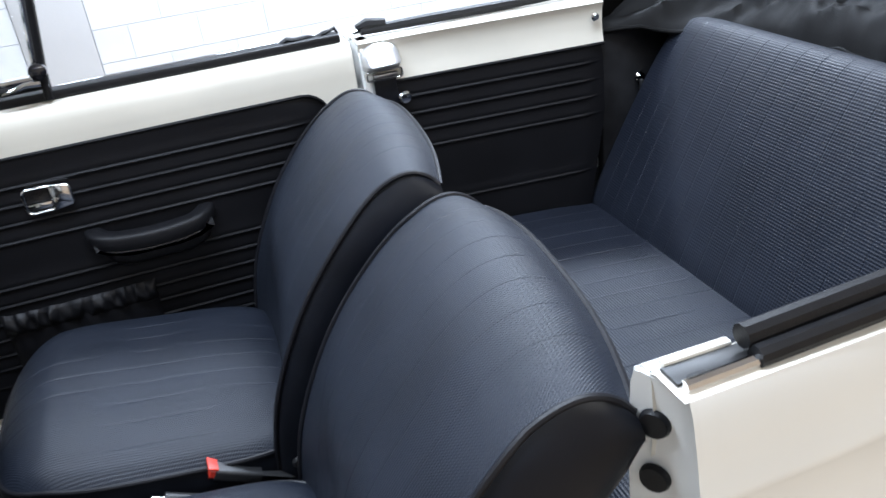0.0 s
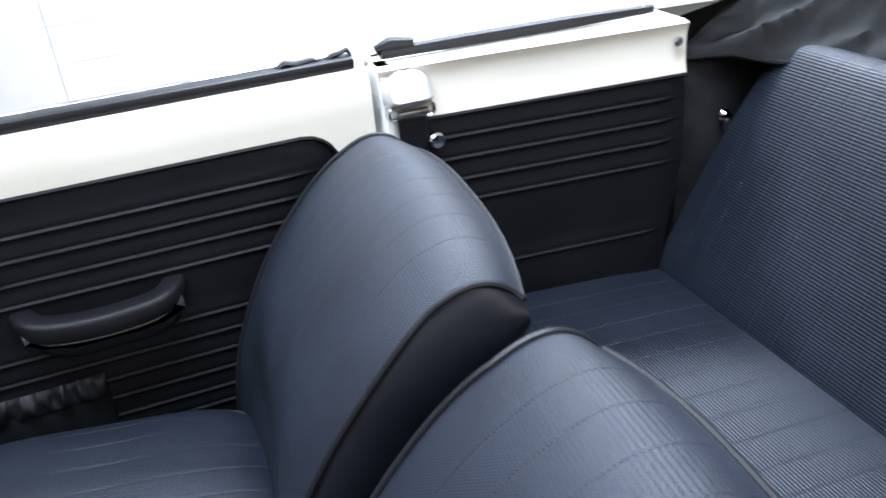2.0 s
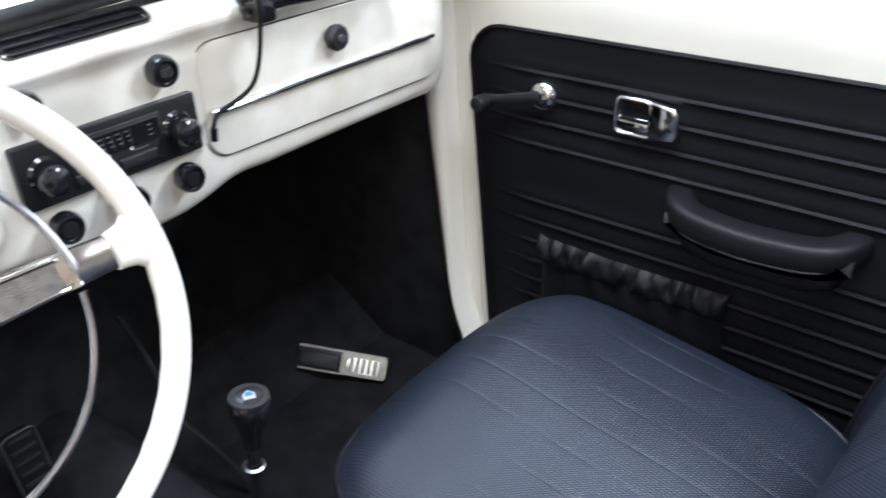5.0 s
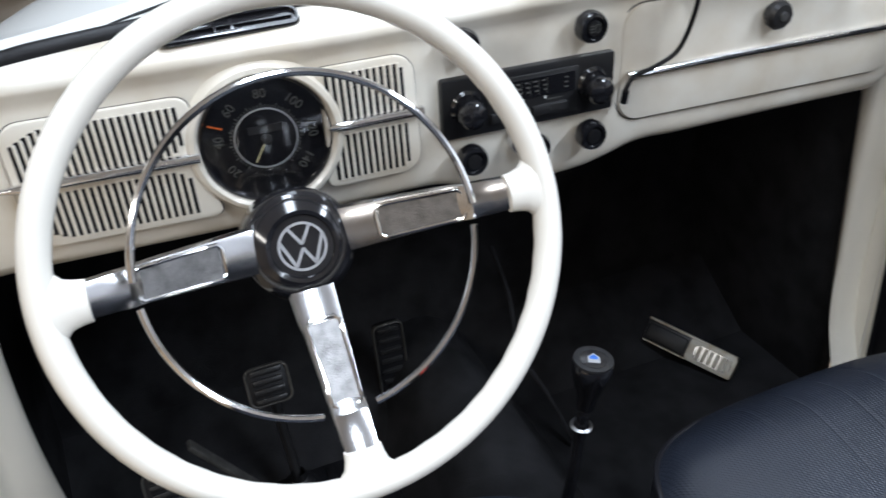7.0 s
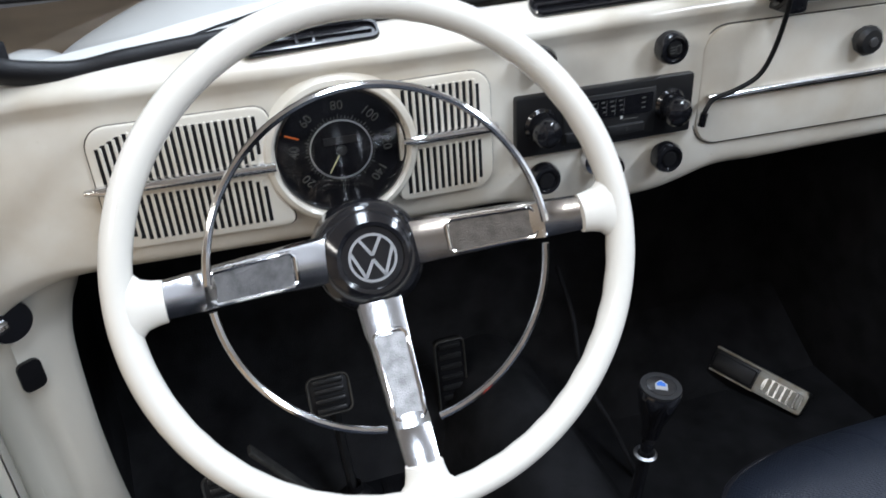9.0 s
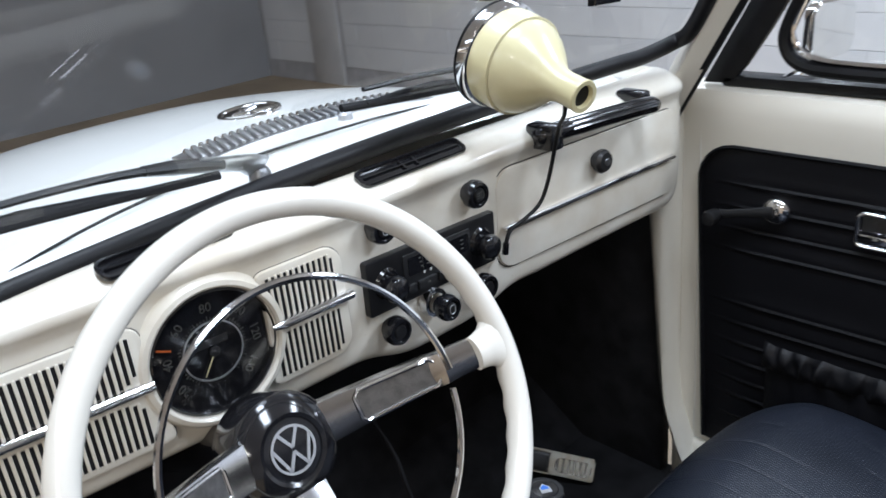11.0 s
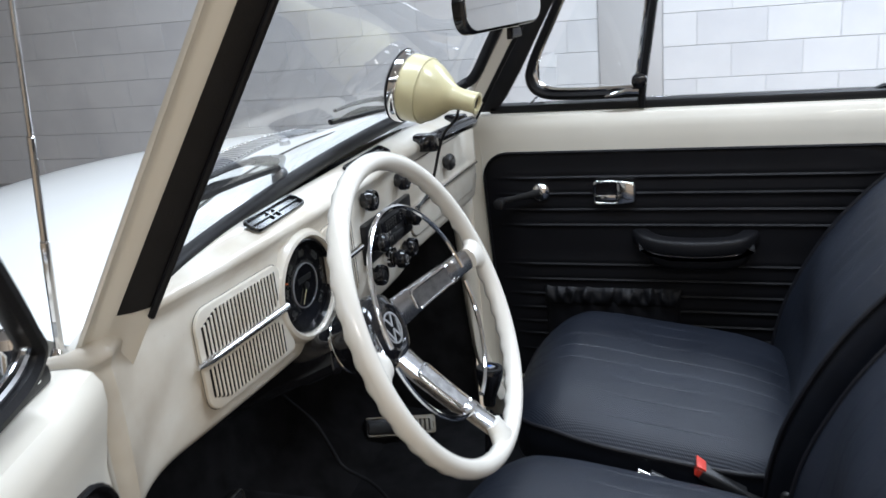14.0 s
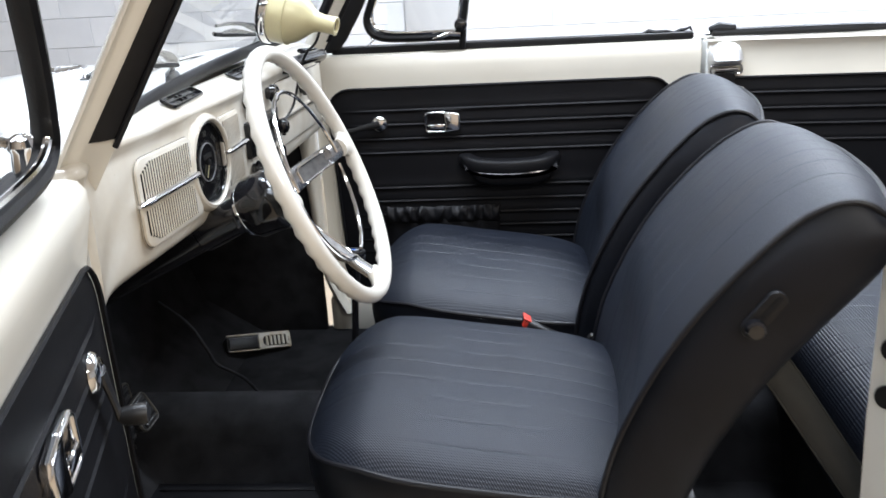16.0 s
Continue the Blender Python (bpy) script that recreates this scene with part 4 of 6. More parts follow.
    # leading corner filler
    if side > 0:
        put("corner_filler", moved(prism([(-0.560, 1.055), (-0.515, 1.055), (-0.490, 1.085), (-0.455, 1.14), (-0.382, 1.27), (-0.283, 1.43), (-0.350, 1.43), (-0.50, 1.16)], 0.01, 0.003), at(ON_DOOR, 0, 0.634, 0)), RUBBER, quarter, "black rubber corner piece")

    return door


def ring_plate(w, h, r, t, depth):
    """A rounded frame, t wide."""
    o, i = rounded(w, h, r, 6), rounded(w - 2 * t, h - 2 * t, max(r - t, 0.002), 6)
    rows = []
    for k in range(9):
        a = math.pi * k / 8
        q = (1 - math.cos(a)) / 2
        rows.append([(p[0] + (s[0] - p[0]) * q, p[1] + (s[1] - p[1]) * q, depth * (0.35 + 0.65 * math.sin(a))) for p, s in zip(o, i)])
    rows = [[(x, y, 0) for x, y in o]] + rows + [[(x, y, 0) for x, y in i]]
    return grid(rows, closed_u=True, closed_v=True)


build_door(1, pose(-0.006, 0.008, 0), "cream painted passenger door with black ribbed trim, shut")
OPEN = 74.0
hinge = Matrix.Translation((-0.575, -0.634, 0.013))
build_door(-1, hinge @ pose(0, 0, 0, 0, 0, -OPEN) @ Matrix.Translation((0.555, 0.602, 0)), "cream painted driver's door with black ribbed trim, wide open", (-0.020, -0.066))

# ---- dashboard ----
dash = tagged(empty("dashboard"), "cream painted metal dashboard with speedometer and radio", "dashboard")
DASH_FRONT = [(-0.60, 0.895), (-0.588, 0.888), (-0.572, 0.893), (-0.564, 0.912), (-0.560, 0.98), (-0.560, 1.03), (-0.562, 1.050), (-0.559, 1.060), (-0.556, 1.068), (-0.559, 1.076), (-0.568, 1.082), (-0.582, 1.0885), (-0.602, 1.0915), (-0.624, 1.086), (-0.650, 1.071)]


def dash_dx(y):
    """How far the dash face stands forward of its middle."""
    return (-0.030 if y < 0 else 0.013) * (y / 0.5) ** 2


rows = []
for k in range(241):
    y = -0.600 + 1.147 * k / 240
    drop = -0.026 * math.exp(-((y - 0.05) / 0.10) ** 4) - 0.008 * min(1.0, max(0.0, (y - 0.12) / 0.1))
    side = max(0.0, (-y - 0.50) / 0.145)
    fall = 0.020 * (max(0.0, -y - 0.30) / 0.2) ** 2
    turn = max(0.0, (y - 0.505) / 0.042)
    lift = 0.040 * (1 - math.sqrt(max(0.0, 1 - turn * turn)))
    row = []
    for x, z in DASH_FRONT:
        low = max(0.0, 1 - (z - 0.885) / 0.05)
        row.append((x + dash_dx(y) + 0.045 * side ** 2.5 - 0.012 * turn ** 4, y, z + drop * low - 0.035 * side ** 2 * max(0, (z - 1.0) / 0.1) - fall * min(1.0, max(0.0, (-0.575 - x) / 0.045)) - 0.05 * side ** 2.5 * low + lift * max(0.0, 1 - (z - 0.885) / 0.075)))
    rows.append(spline(row, 5))
part("dash_end", grid([[Vector(p) for p in rows[0]], [Vector(p) + Vector((-0.003, -0.010, -0.001)) for p in rows[0]], [Vector(p) + Vector((-0.012, -0.022, -0.003)) for p in rows[0]], [Vector(p) + Vector((-0.05, -0.036, -0.008)) for p in rows[0]]]), DASH, dash, "cream rounded dash end")
part("dash_end", grid([[Vector(p) + Vector((-0.05 * q, 0.004 * q, 0)) for p in rows[-1]] for q in (0.0, 0.04, 0.2, 0.6, 1.0)]), DASH, dash, "cream dash end")
bm = grid(rows)
cut = [fc for fc in bm.faces if math.hypot(fc.calc_center_median().y + 0.249, fc.calc_center_median().z - 0.986) < 0.068 and fc.calc_center_median().x > -0.59]
bmesh.ops.delete(bm, geom=cut, context="FACES")
part("dash_panel", bm, DASH, dash, "cream painted dash panel")


def on_dash(y, z, x=-0.559):
    """The pose of something flat on the dash face, which bows in plan."""
    slope = math.degrees(math.atan((-0.060 if y < 0 else 0.026) * y / 0.25))
    return at(ON_DASH, x + dash_dx(y), y, z) @ pose(0, 0, 0, 0, -slope, 0)


def grille(y0, y1, z0, z1, cut, name_label):
    """A slotted loudspeaker grille; cut is the side where the dial bites into it."""
    yc, zc = (y0 + y1) / 2, (z0 + z1) / 2
    w, h = y1 - y0, z1 - z0
    out = []
    for y, z in rounded(w, h, 0.022, 6):
        out.append([y, z])
    for p in out:
        if cut > 0 and p[0] > 0:
            p[0] += 0.016 * min(1, abs(p[1]) / (h / 2)) ** 2 * (1 if p[1] < 0 else 0.1) - 0.012 * (1 - min(1, abs(p[1]) / (h / 2)) ** 2)
        if cut < 0 and p[0] < 0:
            p[0] -= 0.016 * min(1, abs(p[1]) / (h / 2)) ** 2 * 0.8 - 0.014 * (1 - min(1, abs(p[1]) / (h / 2)) ** 2)
    frame_m = on_dash(yc, zc, -0.5605)
    plate = part("speaker_grille", moved(prism([tuple(p) for p in out], 0.006, 0.003), frame_m), DASH, dash, name_label)
    part("grille_seam", moved(grid([[(p[0] * k, p[1] * k, 0.0018) for p in out] for k in (1.0, 1.012)], closed_u=True), frame_m), SEAM, plate, "dark seam round the grille")
    pitch = 0.0067
    n = int((w - 0.016) / pitch)
    for half in (-1, 1):
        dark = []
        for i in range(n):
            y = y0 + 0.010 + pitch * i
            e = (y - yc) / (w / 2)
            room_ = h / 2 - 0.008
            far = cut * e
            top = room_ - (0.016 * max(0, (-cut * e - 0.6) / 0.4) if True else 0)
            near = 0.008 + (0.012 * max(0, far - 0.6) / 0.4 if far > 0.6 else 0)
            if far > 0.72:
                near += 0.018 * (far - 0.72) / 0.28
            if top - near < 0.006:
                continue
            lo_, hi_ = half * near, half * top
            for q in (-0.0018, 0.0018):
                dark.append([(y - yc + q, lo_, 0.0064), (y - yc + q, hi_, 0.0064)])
            if i < n - 1:
                bar = prism(rounded(pitch - 0.0035, abs(hi_ - lo_) + 0.002, 0.0012, 2), 0.0021, 0.0006, 1)
                part("slat", moved(bar, frame_m @ Matrix.Translation((y - yc + pitch / 2, (lo_ + hi_) / 2, 0.0055))), DASH, plate)
        # The plate is solid; this dark sheet paints the shade inside the slots.
        part("slot_shade", moved(grid(dark), frame_m), CARPET, plate, "dark sheet on the plate, shade of the slots")
    s0, s1 = (y0 - 0.010, y1 - 0.006) if cut > 0 else (y0 + 0.006, y1 + 0.004)
    strip = [frame_m @ Vector((s0 + (s1 - s0) * k / 8 - yc, 0.003, 0.0085)) for k in range(9)]
    part("grille_strip", tube(strip, [0.003] + [0.0062] * 8, 12, flat=0.85), CHROME, plate, "chrome strip")
    return plate


grille(-0.476, -0.306, 0.918, 1.042, 1, "cream slotted loudspeaker grille with chrome strip")
grille(-0.196, -0.098, 0.922, 1.046, -1, "cream slotted loudspeaker grille with chrome strip")

# speedometer
SY, SZ = -0.249, 0.986
spd = part("speedometer", moved(lathe([(0.078, -0.002), (0.076, 0.004), (0.072, 0.0095), (0.0675, 0.011), (0.065, 0.009), (0.0638, 0.004), (0.062, -0.012)], 64), on_dash(SY, SZ, -0.561)), DASH, dash, "round black speedometer in a cream bezel")
part("bezel", moved(lathe([(0.0635, 0.002), (0.0635, 0.006), (0.0615, 0.007), (0.0595, 0.004), (0.0595, 0.0)], 64), on_dash(SY, SZ, -0.561)), GLOSS, spd, "glossy black inner bezel")
part("dial", moved(lathe([(0.0, 0.0), (0.0615, 0.0)], 64), on_dash(SY, SZ, -0.562)), GLOSS, spd, "black dial face")
part("inner_ring", moved(lathe([(0.0305, 0.0), (0.0305, 0.0015), (0.0293, 0.0018), (0.0293, 0.0)], 48), on_dash(SY, SZ, -0.5615)), SILVER, spd, "silver inner ring")
part("inner_dial", moved(lathe([(0.0, 0.0), (0.029, 0.0)], 48), on_dash(SY, SZ, -0.5608)), GLOSS, spd, "glossy inner dial")


def dial_text(word, y, z, size, mat, parent, turn=0.0, x=-0.5605, name="numeral"):
    cu = bpy.data.curves.new(name, "FONT")
    cu.body, cu.size, cu.align_x, cu.align_y, cu.extrude = word, size, "CENTER", "CENTER", 0.0001
    tmp = bpy.data.objects.new("tmp", cu)
    scene.collection.objects.link(tmp)
    bpy.context.view_layer.update()
    mesh = bpy.data.meshes.new_from_object(tmp.evaluated_get(bpy.context.evaluated_depsgraph_get()))
    bpy.data.objects.remove(tmp)
    mesh.materials.clear()
    mesh.materials.append(mat)
    mesh.transform(on_dash(y, z, x) @ pose(0, 0, 0, 0, 0, turn))
    ob = new(name, mesh)
    ob.parent = parent
    return ob


for k, num in enumerate(("20", "40", "60", "80", "100", "120", "140")):
    a = radians(218 - 43.0 * k)
    dial_text(num, SY + 0.0445 * math.cos(a), SZ + 0.0445 * math.sin(a), 0.0125, DIM, spd, math.degrees(a) - 90 + (0 if 0 < k < 6 else 0))
ticks = []
for k in range(49):
    a = radians(232 - 286 * k / 48)
    l = 0.004 if k % 4 == 0 else 0.0022
    ticks.append(moved(box(-0.0005, 0.0005, 0.0315, 0.0315 + l, 0, 0.0004), on_dash(SY, SZ, -0.5615) @ pose(0, 0, 0, 0, 0, math.degrees(a) - 90)))
part("dial_ticks", merge(*ticks), DIM, spd, "white tick marks", smooth=False)
a = 157
part("speed_mark", moved(box(-0.0008, 0.0008, 0.042, 0.056, 0, 0.0005), on_dash(SY, SZ, -0.5615) @ pose(0, 0, 0, 0, 0, a - 90)), ORANGE, spd, "orange speed mark")
part("needle", moved(prism([(-0.0007, -0.004), (0.0007, -0.004), (0.0004, 0.026), (-0.0004, 0.026)], 0.0008), on_dash(SY, SZ, -0.5588) @ pose(0, 0, 0, 0, 0, 148)), YELLOW, spd, "pale yellow needle")
part("needle_cap", moved(lathe([(0, 0), (0.005, 0), (0.005, 0.002), (0, 0.003)], 20), on_dash(SY, SZ, -0.5592)), PLASTIC, spd)
part("odometer", moved(box(-0.016, 0.016, 0.006, 0.0135, 0, 0.0006), on_dash(SY, SZ, -0.5605)), PLASTIC, spd, "black odometer window")
gl = part("dial_glass", moved(lathe([(0.0, 0.0008), (0.03, 0.0006), (0.0605, 0.0)], 48), on_dash(SY, SZ, -0.5545)), DIAL_GLASS, spd, "clear dial glass")
gl.visible_shadow = False

# radio
RADIO = on_dash(0.025, 0.978, -0.560) @ pose(0, 0, 0, 0, 0, -1.2)
radio = part("radio", moved(prism(rounded(0.199, 0.064, 0.003, 3), 0.009, 0.0018), RADIO), SATIN_BLACK, dash, "satin black car radio with two knobs")
part("radio_front", moved(prism(rounded(0.104, 0.050, 0.002, 3), 0.0108, 0.001), RADIO @ pose(0.003, -0.001, 0)), PLASTIC, radio, "black raised radio front")
part("tuning_window", moved(prism(rounded(0.094, 0.021, 0.002, 3), 0.0118), RADIO @ pose(0.004, 0.009, 0)), GLOSS, radio, "glossy tuning scale")
for j, wide in enumerate((3.2, 4.4, 3.8, 4.6, 3.4)):
    for k in range(3):
        part("scale_mark", moved(box(-wide / 2000, wide / 2000, -0.0008, 0.0008, 0, 0.0002), RADIO @ pose(-0.026 + 0.0098 * j + 0.0012 * k, 0.0155 - 0.0052 * k, 0.0119)), DIM, radio)
    part("scale_line", moved(box(-0.0002, 0.0002, -0.0085, 0.0085, 0, 0.0002), RADIO @ pose(-0.0218 + 0.0098 * j, 0.009, 0.0119)), DIM, radio)
for k in range(3):
    part("scale_mark", moved(box(-0.0022, 0.0022, -0.0008, 0.0008, 0, 0.0002), RADIO @ pose(0.040, 0.0145 - 0.0052 * k, 0.0119)), DIM, radio)
for x in (-0.020, -0.010, 0.016):
    part("scale_pointer", moved(box(-0.0013, 0.0013, -0.0018, 0.0018, 0, 0.0004), RADIO @ pose(x, -0.0035, 0.0108)), WHITE_MARK, radio, "small white pointer")
part("maker_plate", moved(box(-0.009, 0.009, -0.0007, 0.0007, 0, 0.0003), RADIO @ pose(0.026, -0.0065, 0.0108)), DIM, radio)
for x, w, word in ((-0.041, 0.013, ""), (-0.018, 0.028, "M"), (0.021, 0.042, "L")):
    key = part("radio_key", moved(prism(rounded(w, 0.011, 0.0015, 3), 0.0145, 0.0015), RADIO @ pose(x, -0.0165, 0)), PLASTIC, radio, "black wave band key")
    if word:
        dial_text(word, 0.025 + x, 0.9615, 0.0055, DIM, key, 0.0, -0.5453, "key_letter")
for x in (-0.073, 0.073):
    k = part("radio_knob", moved(lathe([(0, 0.026), (0.008, 0.0255), (0.0135, 0.022), (0.0155, 0.017), (0.0150, 0.011), (0.0125, 0.008), (0.0120, 0.0)], 28), RADIO @ pose(x, -0.002, 0.009)), GLOSS, radio, "domed black radio knob")
    part("knob_collar", moved(lathe([(0.0, 0.004), (0.015, 0.004), (0.018, 0.001), (0.018, 0.0)], 28), RADIO @ pose(x, 0.001, 0.009)), GLOSS, k, "black collar")


def dash_knob(y, z, r=0.0165, mark="", out=0.0):
    k = part("dash_knob", moved(lathe([(0, 0), (r * 0.7, 0), (r * 0.72, 0.006), (r, 0.008), (r * 1.02, 0.016), (r * 0.9, 0.021), (r * 0.72, 0.0215), (r * 0.68, 0.019), (0, 0.0195)], 32), on_dash(y, z, -0.560 + out)), GLOSS, dash, "round black switch knob")
    part("knob_cap", moved(lathe([(0.0, 0.0215), (r * 0.45, 0.0212), (r * 0.50, 0.0195)], 28), on_dash(y, z, -0.560 + out)), SATIN_BLACK, k, "satin black cap")
    if mark == "bars":
        part("knob_mark", merge(*[moved(box(-0.004, 0.001, d - 0.0005, d + 0.0005, 0, 0.0004), on_dash(y - 0.002, z, -0.5383 + out)) for d in (-0.003, 0, 0.003)], moved(ring_plate(0.006, 0.009, 0.0028, 0.0008, 0.0004), on_dash(y + 0.003, z, -0.5383 + out))), DIM, k, "white lamp symbol")
    if mark == "fan":
        part("knob_mark", moved(ring_plate(0.009, 0.012, 0.004, 0.0011, 0.0005), on_dash(y, z, -0.5383 + out)), SILVER, k, "pale switch symbol")
    if mark == "ring":
        part("knob_mark", moved(lathe([(0.004, 0), (0.0048, 0), (0.0048, 0.0006), (0.004, 0.0006)], 20), on_dash(y, z, -0.5383 + out)), SILVER, k, "silver ring")
    return k


dash_knob(-0.050, 1.046, mark="fan")
dash_knob(0.092, 1.040, mark="bars")
dash_knob(-0.046, 0.923)
mid = dash_knob(0.022, 0.926, 0.0155, mark="fan", out=0.011)
part("knob_collar", moved(lathe([(0.0180, 0.0), (0.0185, 0.004), (0.0170, 0.011), (0.0120, 0.012)], 32), on_dash(0.018, 0.930, -0.560)), CHROME, mid, "chrome collar")
dash_knob(0.096, 0.920)

# glovebox lid with a seam, knob and strip
lid = part("glovebox_lid", moved(prism(rounded(0.385, 0.130, 0.028, 8), 0.0035, 0.0018), on_dash(0.330, 0.982, -0.5605) @ pose(0, 0, 0, 0, 0, -1.0)), DASH, dash, "cream glovebox lid")
part("lid_seam", moved(ring_plate(0.3885, 0.1335, 0.0298, 0.0018, 0.0008), on_dash(0.328, 0.982, -0.5602) @ pose(0, 0, 0, 0, 0, -1.0)), SEAM, lid, "dark seam round the lid")
strip = [(-0.5545 + dash_dx(0.145 + 0.361 * k / 8), 0.145 + 0.361 * k / 8, 0.9765 - 0.004 * k / 8) for k in range(9)]
part("lid_strip", tube(strip, 0.0042, 8, flat=0.7), CHROME, lid, "chrome strip")
part("strip_inlay", tube([(x + 0.003, y, z - 0.001) for x, y, z in strip], 0.0024, 6), GLOSS, lid, "black strip inlay")
part("lid_knob", moved(lathe([(0, 0), (0.011, 0), (0.012, 0.005), (0.016, 0.008), (0.0165, 0.015), (0.013, 0.020), (0, 0.021)], 10), on_dash(0.329, 1.014, -0.558)), PLASTIC, lid, "black fluted glovebox knob")
part("lid_lock", moved(lathe([(0, 0), (0.0055, 0), (0.005, 0.002), (0, 0.0022)], 20), on_dash(0.329, 1.014, -0.5375)), STEEL, lid, "steel lock")

# air vents in the dash top
for y0, y1 in ((-0.326, -0.196), (-0.046, 0.110)):
    yc, w = (y0 + y1) / 2, y1 - y0
    m = at(ON_DASH, -0.581 + dash_dx(yc), yc, 1.0895) @ pose(0, 0, 0, -63, 0, 0)
    rim = rounded(w, 0.026, 0.009, 4)
    v = part("dash_vent", moved(merge(grid([[(x * k, y * q, z) for x, y in rim] for k, q, z in ((1.0, 1.0, 0.0), (1.0, 1.0, 0.003), (0.985, 0.93, 0.0045), (0.955, 0.76, 0.0045), (0.945, 0.70, 0.001))], closed_u=True), prism([(x * 0.95, y * 0.74) for x, y in rim], 0.001)), m), GLOSS, dash, "black slotted air vent")
    part("vent_vane", moved(box(-w * 0.45, w * 0.45, -0.0008, 0.0008, 0.001, 0.0034), m), GLOSS, v)
    for k in (-0.10, 0.02):
        part("vent_rib", moved(box(-0.0012, 0.0012, -0.007, 0.007, 0.001, 0.0036), m @ Matrix.Translation((w * k, 0, 0))), GLOSS, v)

# grab handle over the glovebox
hand = tagged(empty("grab_handle"), "glossy black grab handle above the glovebox", "handle")
hp = [(-0.553, 0.214, 1.074), (-0.538, 0.224, 1.080), (-0.522, 0.30, 1.081), (-0.512, 0.375, 1.079), (-0.514, 0.405, 1.075), (-0.530, 0.416, 1.068)]
grip = spline(hp, 6)
part("grip", tube(grip, 0.0135, 14, flat=0.9), GLOSS, hand, "black plastic grip")
for k in (-1, 0, 1):
    part("flute", tube([(x + 0.0125 * math.cos(radians(35 + 32 * k)), y, z + 0.0115 * math.sin(radians(35 + 32 * k))) for x, y, z in grip[8:-9]], 0.0024, 6), GLOSS, hand)
for y in (0.220, 0.410):
    part("mount", box(-0.568, -0.524, y - 0.012, y + 0.012, 1.060, 1.092, 0.005), GLOSS, hand, "black mount")

# ---- steering wheel ----
WC = Vector((-0.384, -0.252, 0.960))
# local: x to the car's right, y up in the wheel's plane (leaning away), z towards the driver
WHEEL = Matrix.Translation(WC) @ Matrix(((0, -0.375, 0.927, 0), (1, 0, 0, 0), (0, 0.927, 0.375, 0), (0, 0, 0, 1)))
sw = tagged(empty("steering_wheel", WHEEL), "ivory three-spoke steering wheel with chrome spokes and horn ring", "steering wheel")
R = 0.2025
rows = []
for k in range(240):
    a = 2 * math.pi * k / 240
    row = []
    for j in range(16):
        b = 2 * math.pi * j / 16
        back_ = max(0.0, -math.sin(b)) ** 2
        r = 0.0122 + 0.0016 * back_ * math.cos(a * 44)
        row.append(((R + r * math.cos(b)) * math.cos(a), (R + r * math.cos(b)) * math.sin(a), r * 1.08 * math.sin(b)))
    rows.append(row)
rim = part("rim", grid(rows, closed_u=True, closed_v=True), RIM, sw, "ivory moulded rim with finger grips behind")
HUB_Z = -0.092


def spoke(angle):
    m = pose(0, 0, 0, 0, 0, angle)
    L0, L1 = 0.030, 0.179
    rows = []
    for k in range(17):
        t = k / 16
        x = L0 + (L1 - L0) * t
        w = 0.0215 - 0.007 * t
        z = HUB_Z + 0.010 + 0.076 * t ** 1.15 + (0.006 if 0.74 < t < 0.80 else 0.0)
        if t > 0.80:
            z += 0.004
        row = [(x, -w, z - 0.008), (x, -w * 1.03, z - 0.002), (x, -w * 0.92, z + 0.004), (x, -w * 0.55, z + 0.006), (x, 0, z + 0.0065), (x, w * 0.55, z + 0.006), (x, w * 0.92, z + 0.004), (x, w * 1.03, z - 0.002), (x, w, z - 0.008)]
        rows.append(row)
    sp = part("spoke", moved(grid(rows, closed_u=True, caps=True), m), SPOKE, sw, "polished chrome spoke", sharp=28)
    def zz(t):
        return HUB_Z + 0.010 + 0.076 * t ** 1.15 + 0.0067
    inl = [[(L0 + (L1 - L0) * t, wv * (0.0152 - 0.0045 * t), zz(t)) for wv in (-1, -0.6, 0, 0.6, 1)] for t in (0.27, 0.32, 0.40, 0.48, 0.56, 0.64, 0.71)]
    part("spoke_inlay", moved(grid(inl), m), BRUSHED, sp, "brushed metal inlay")
    fr = [(L0 + (L1 - L0) * t, wv * (0.0160 - 0.0045 * t), zz(t) + 0.0004) for t, wv in ((0.25, -0.7), (0.28, -1), (0.36, -1), (0.48, -1), (0.6, -1), (0.70, -1), (0.73, -0.6), (0.73, 0.6), (0.70, 1), (0.6, 1), (0.48, 1), (0.36, 1), (0.28, 1), (0.25, 0.7))]
    part("inlay_frame", moved(tube(fr, 0.0019, 8, closed=True, up=(0, 0, 1)), m), CHROME, sp, "chrome inlay frame")
    # ivory socket where the spoke enters the rim
    rows = []
    for t, wx, wz in ((0.0, 0.0165, 0.0105), (0.25, 0.0175, 0.0112), (0.5, 0.0195, 0.0115), (0.75, 0.027, 0.012), (1.0, 0.042, 0.0115)):
        x = 0.170 + 0.029 * t
        z0 = -0.0035 * (1 - t)
        rows.append([(x, wx * math.cos(b), z0 + wz * math.sin(b)) for b in [2 * math.pi * j / 20 for j in range(20)]])
    part("spoke_socket", moved(grid(rows, closed_u=True, caps=True), m), RIM, sw, "ivory spoke socket")
    return sp


for ang in (2.5, 177.5, 270.0):
    spoke(ang)
hub = part("hub", moved(lathe([(0, -0.06), (0.030, -0.06), (0.045, -0.045), (0.0500, -0.036), (0.0512, 0.006), (0.0485, 0.014), (0.042, 0.0195), (0.032, 0.0235), (0.0285, 0.0225), (0.0275, 0.0205), (0, 0.0215)], 56), pose(0, -0.003, HUB_Z)), GLOSS, sw, "glossy black horn button")
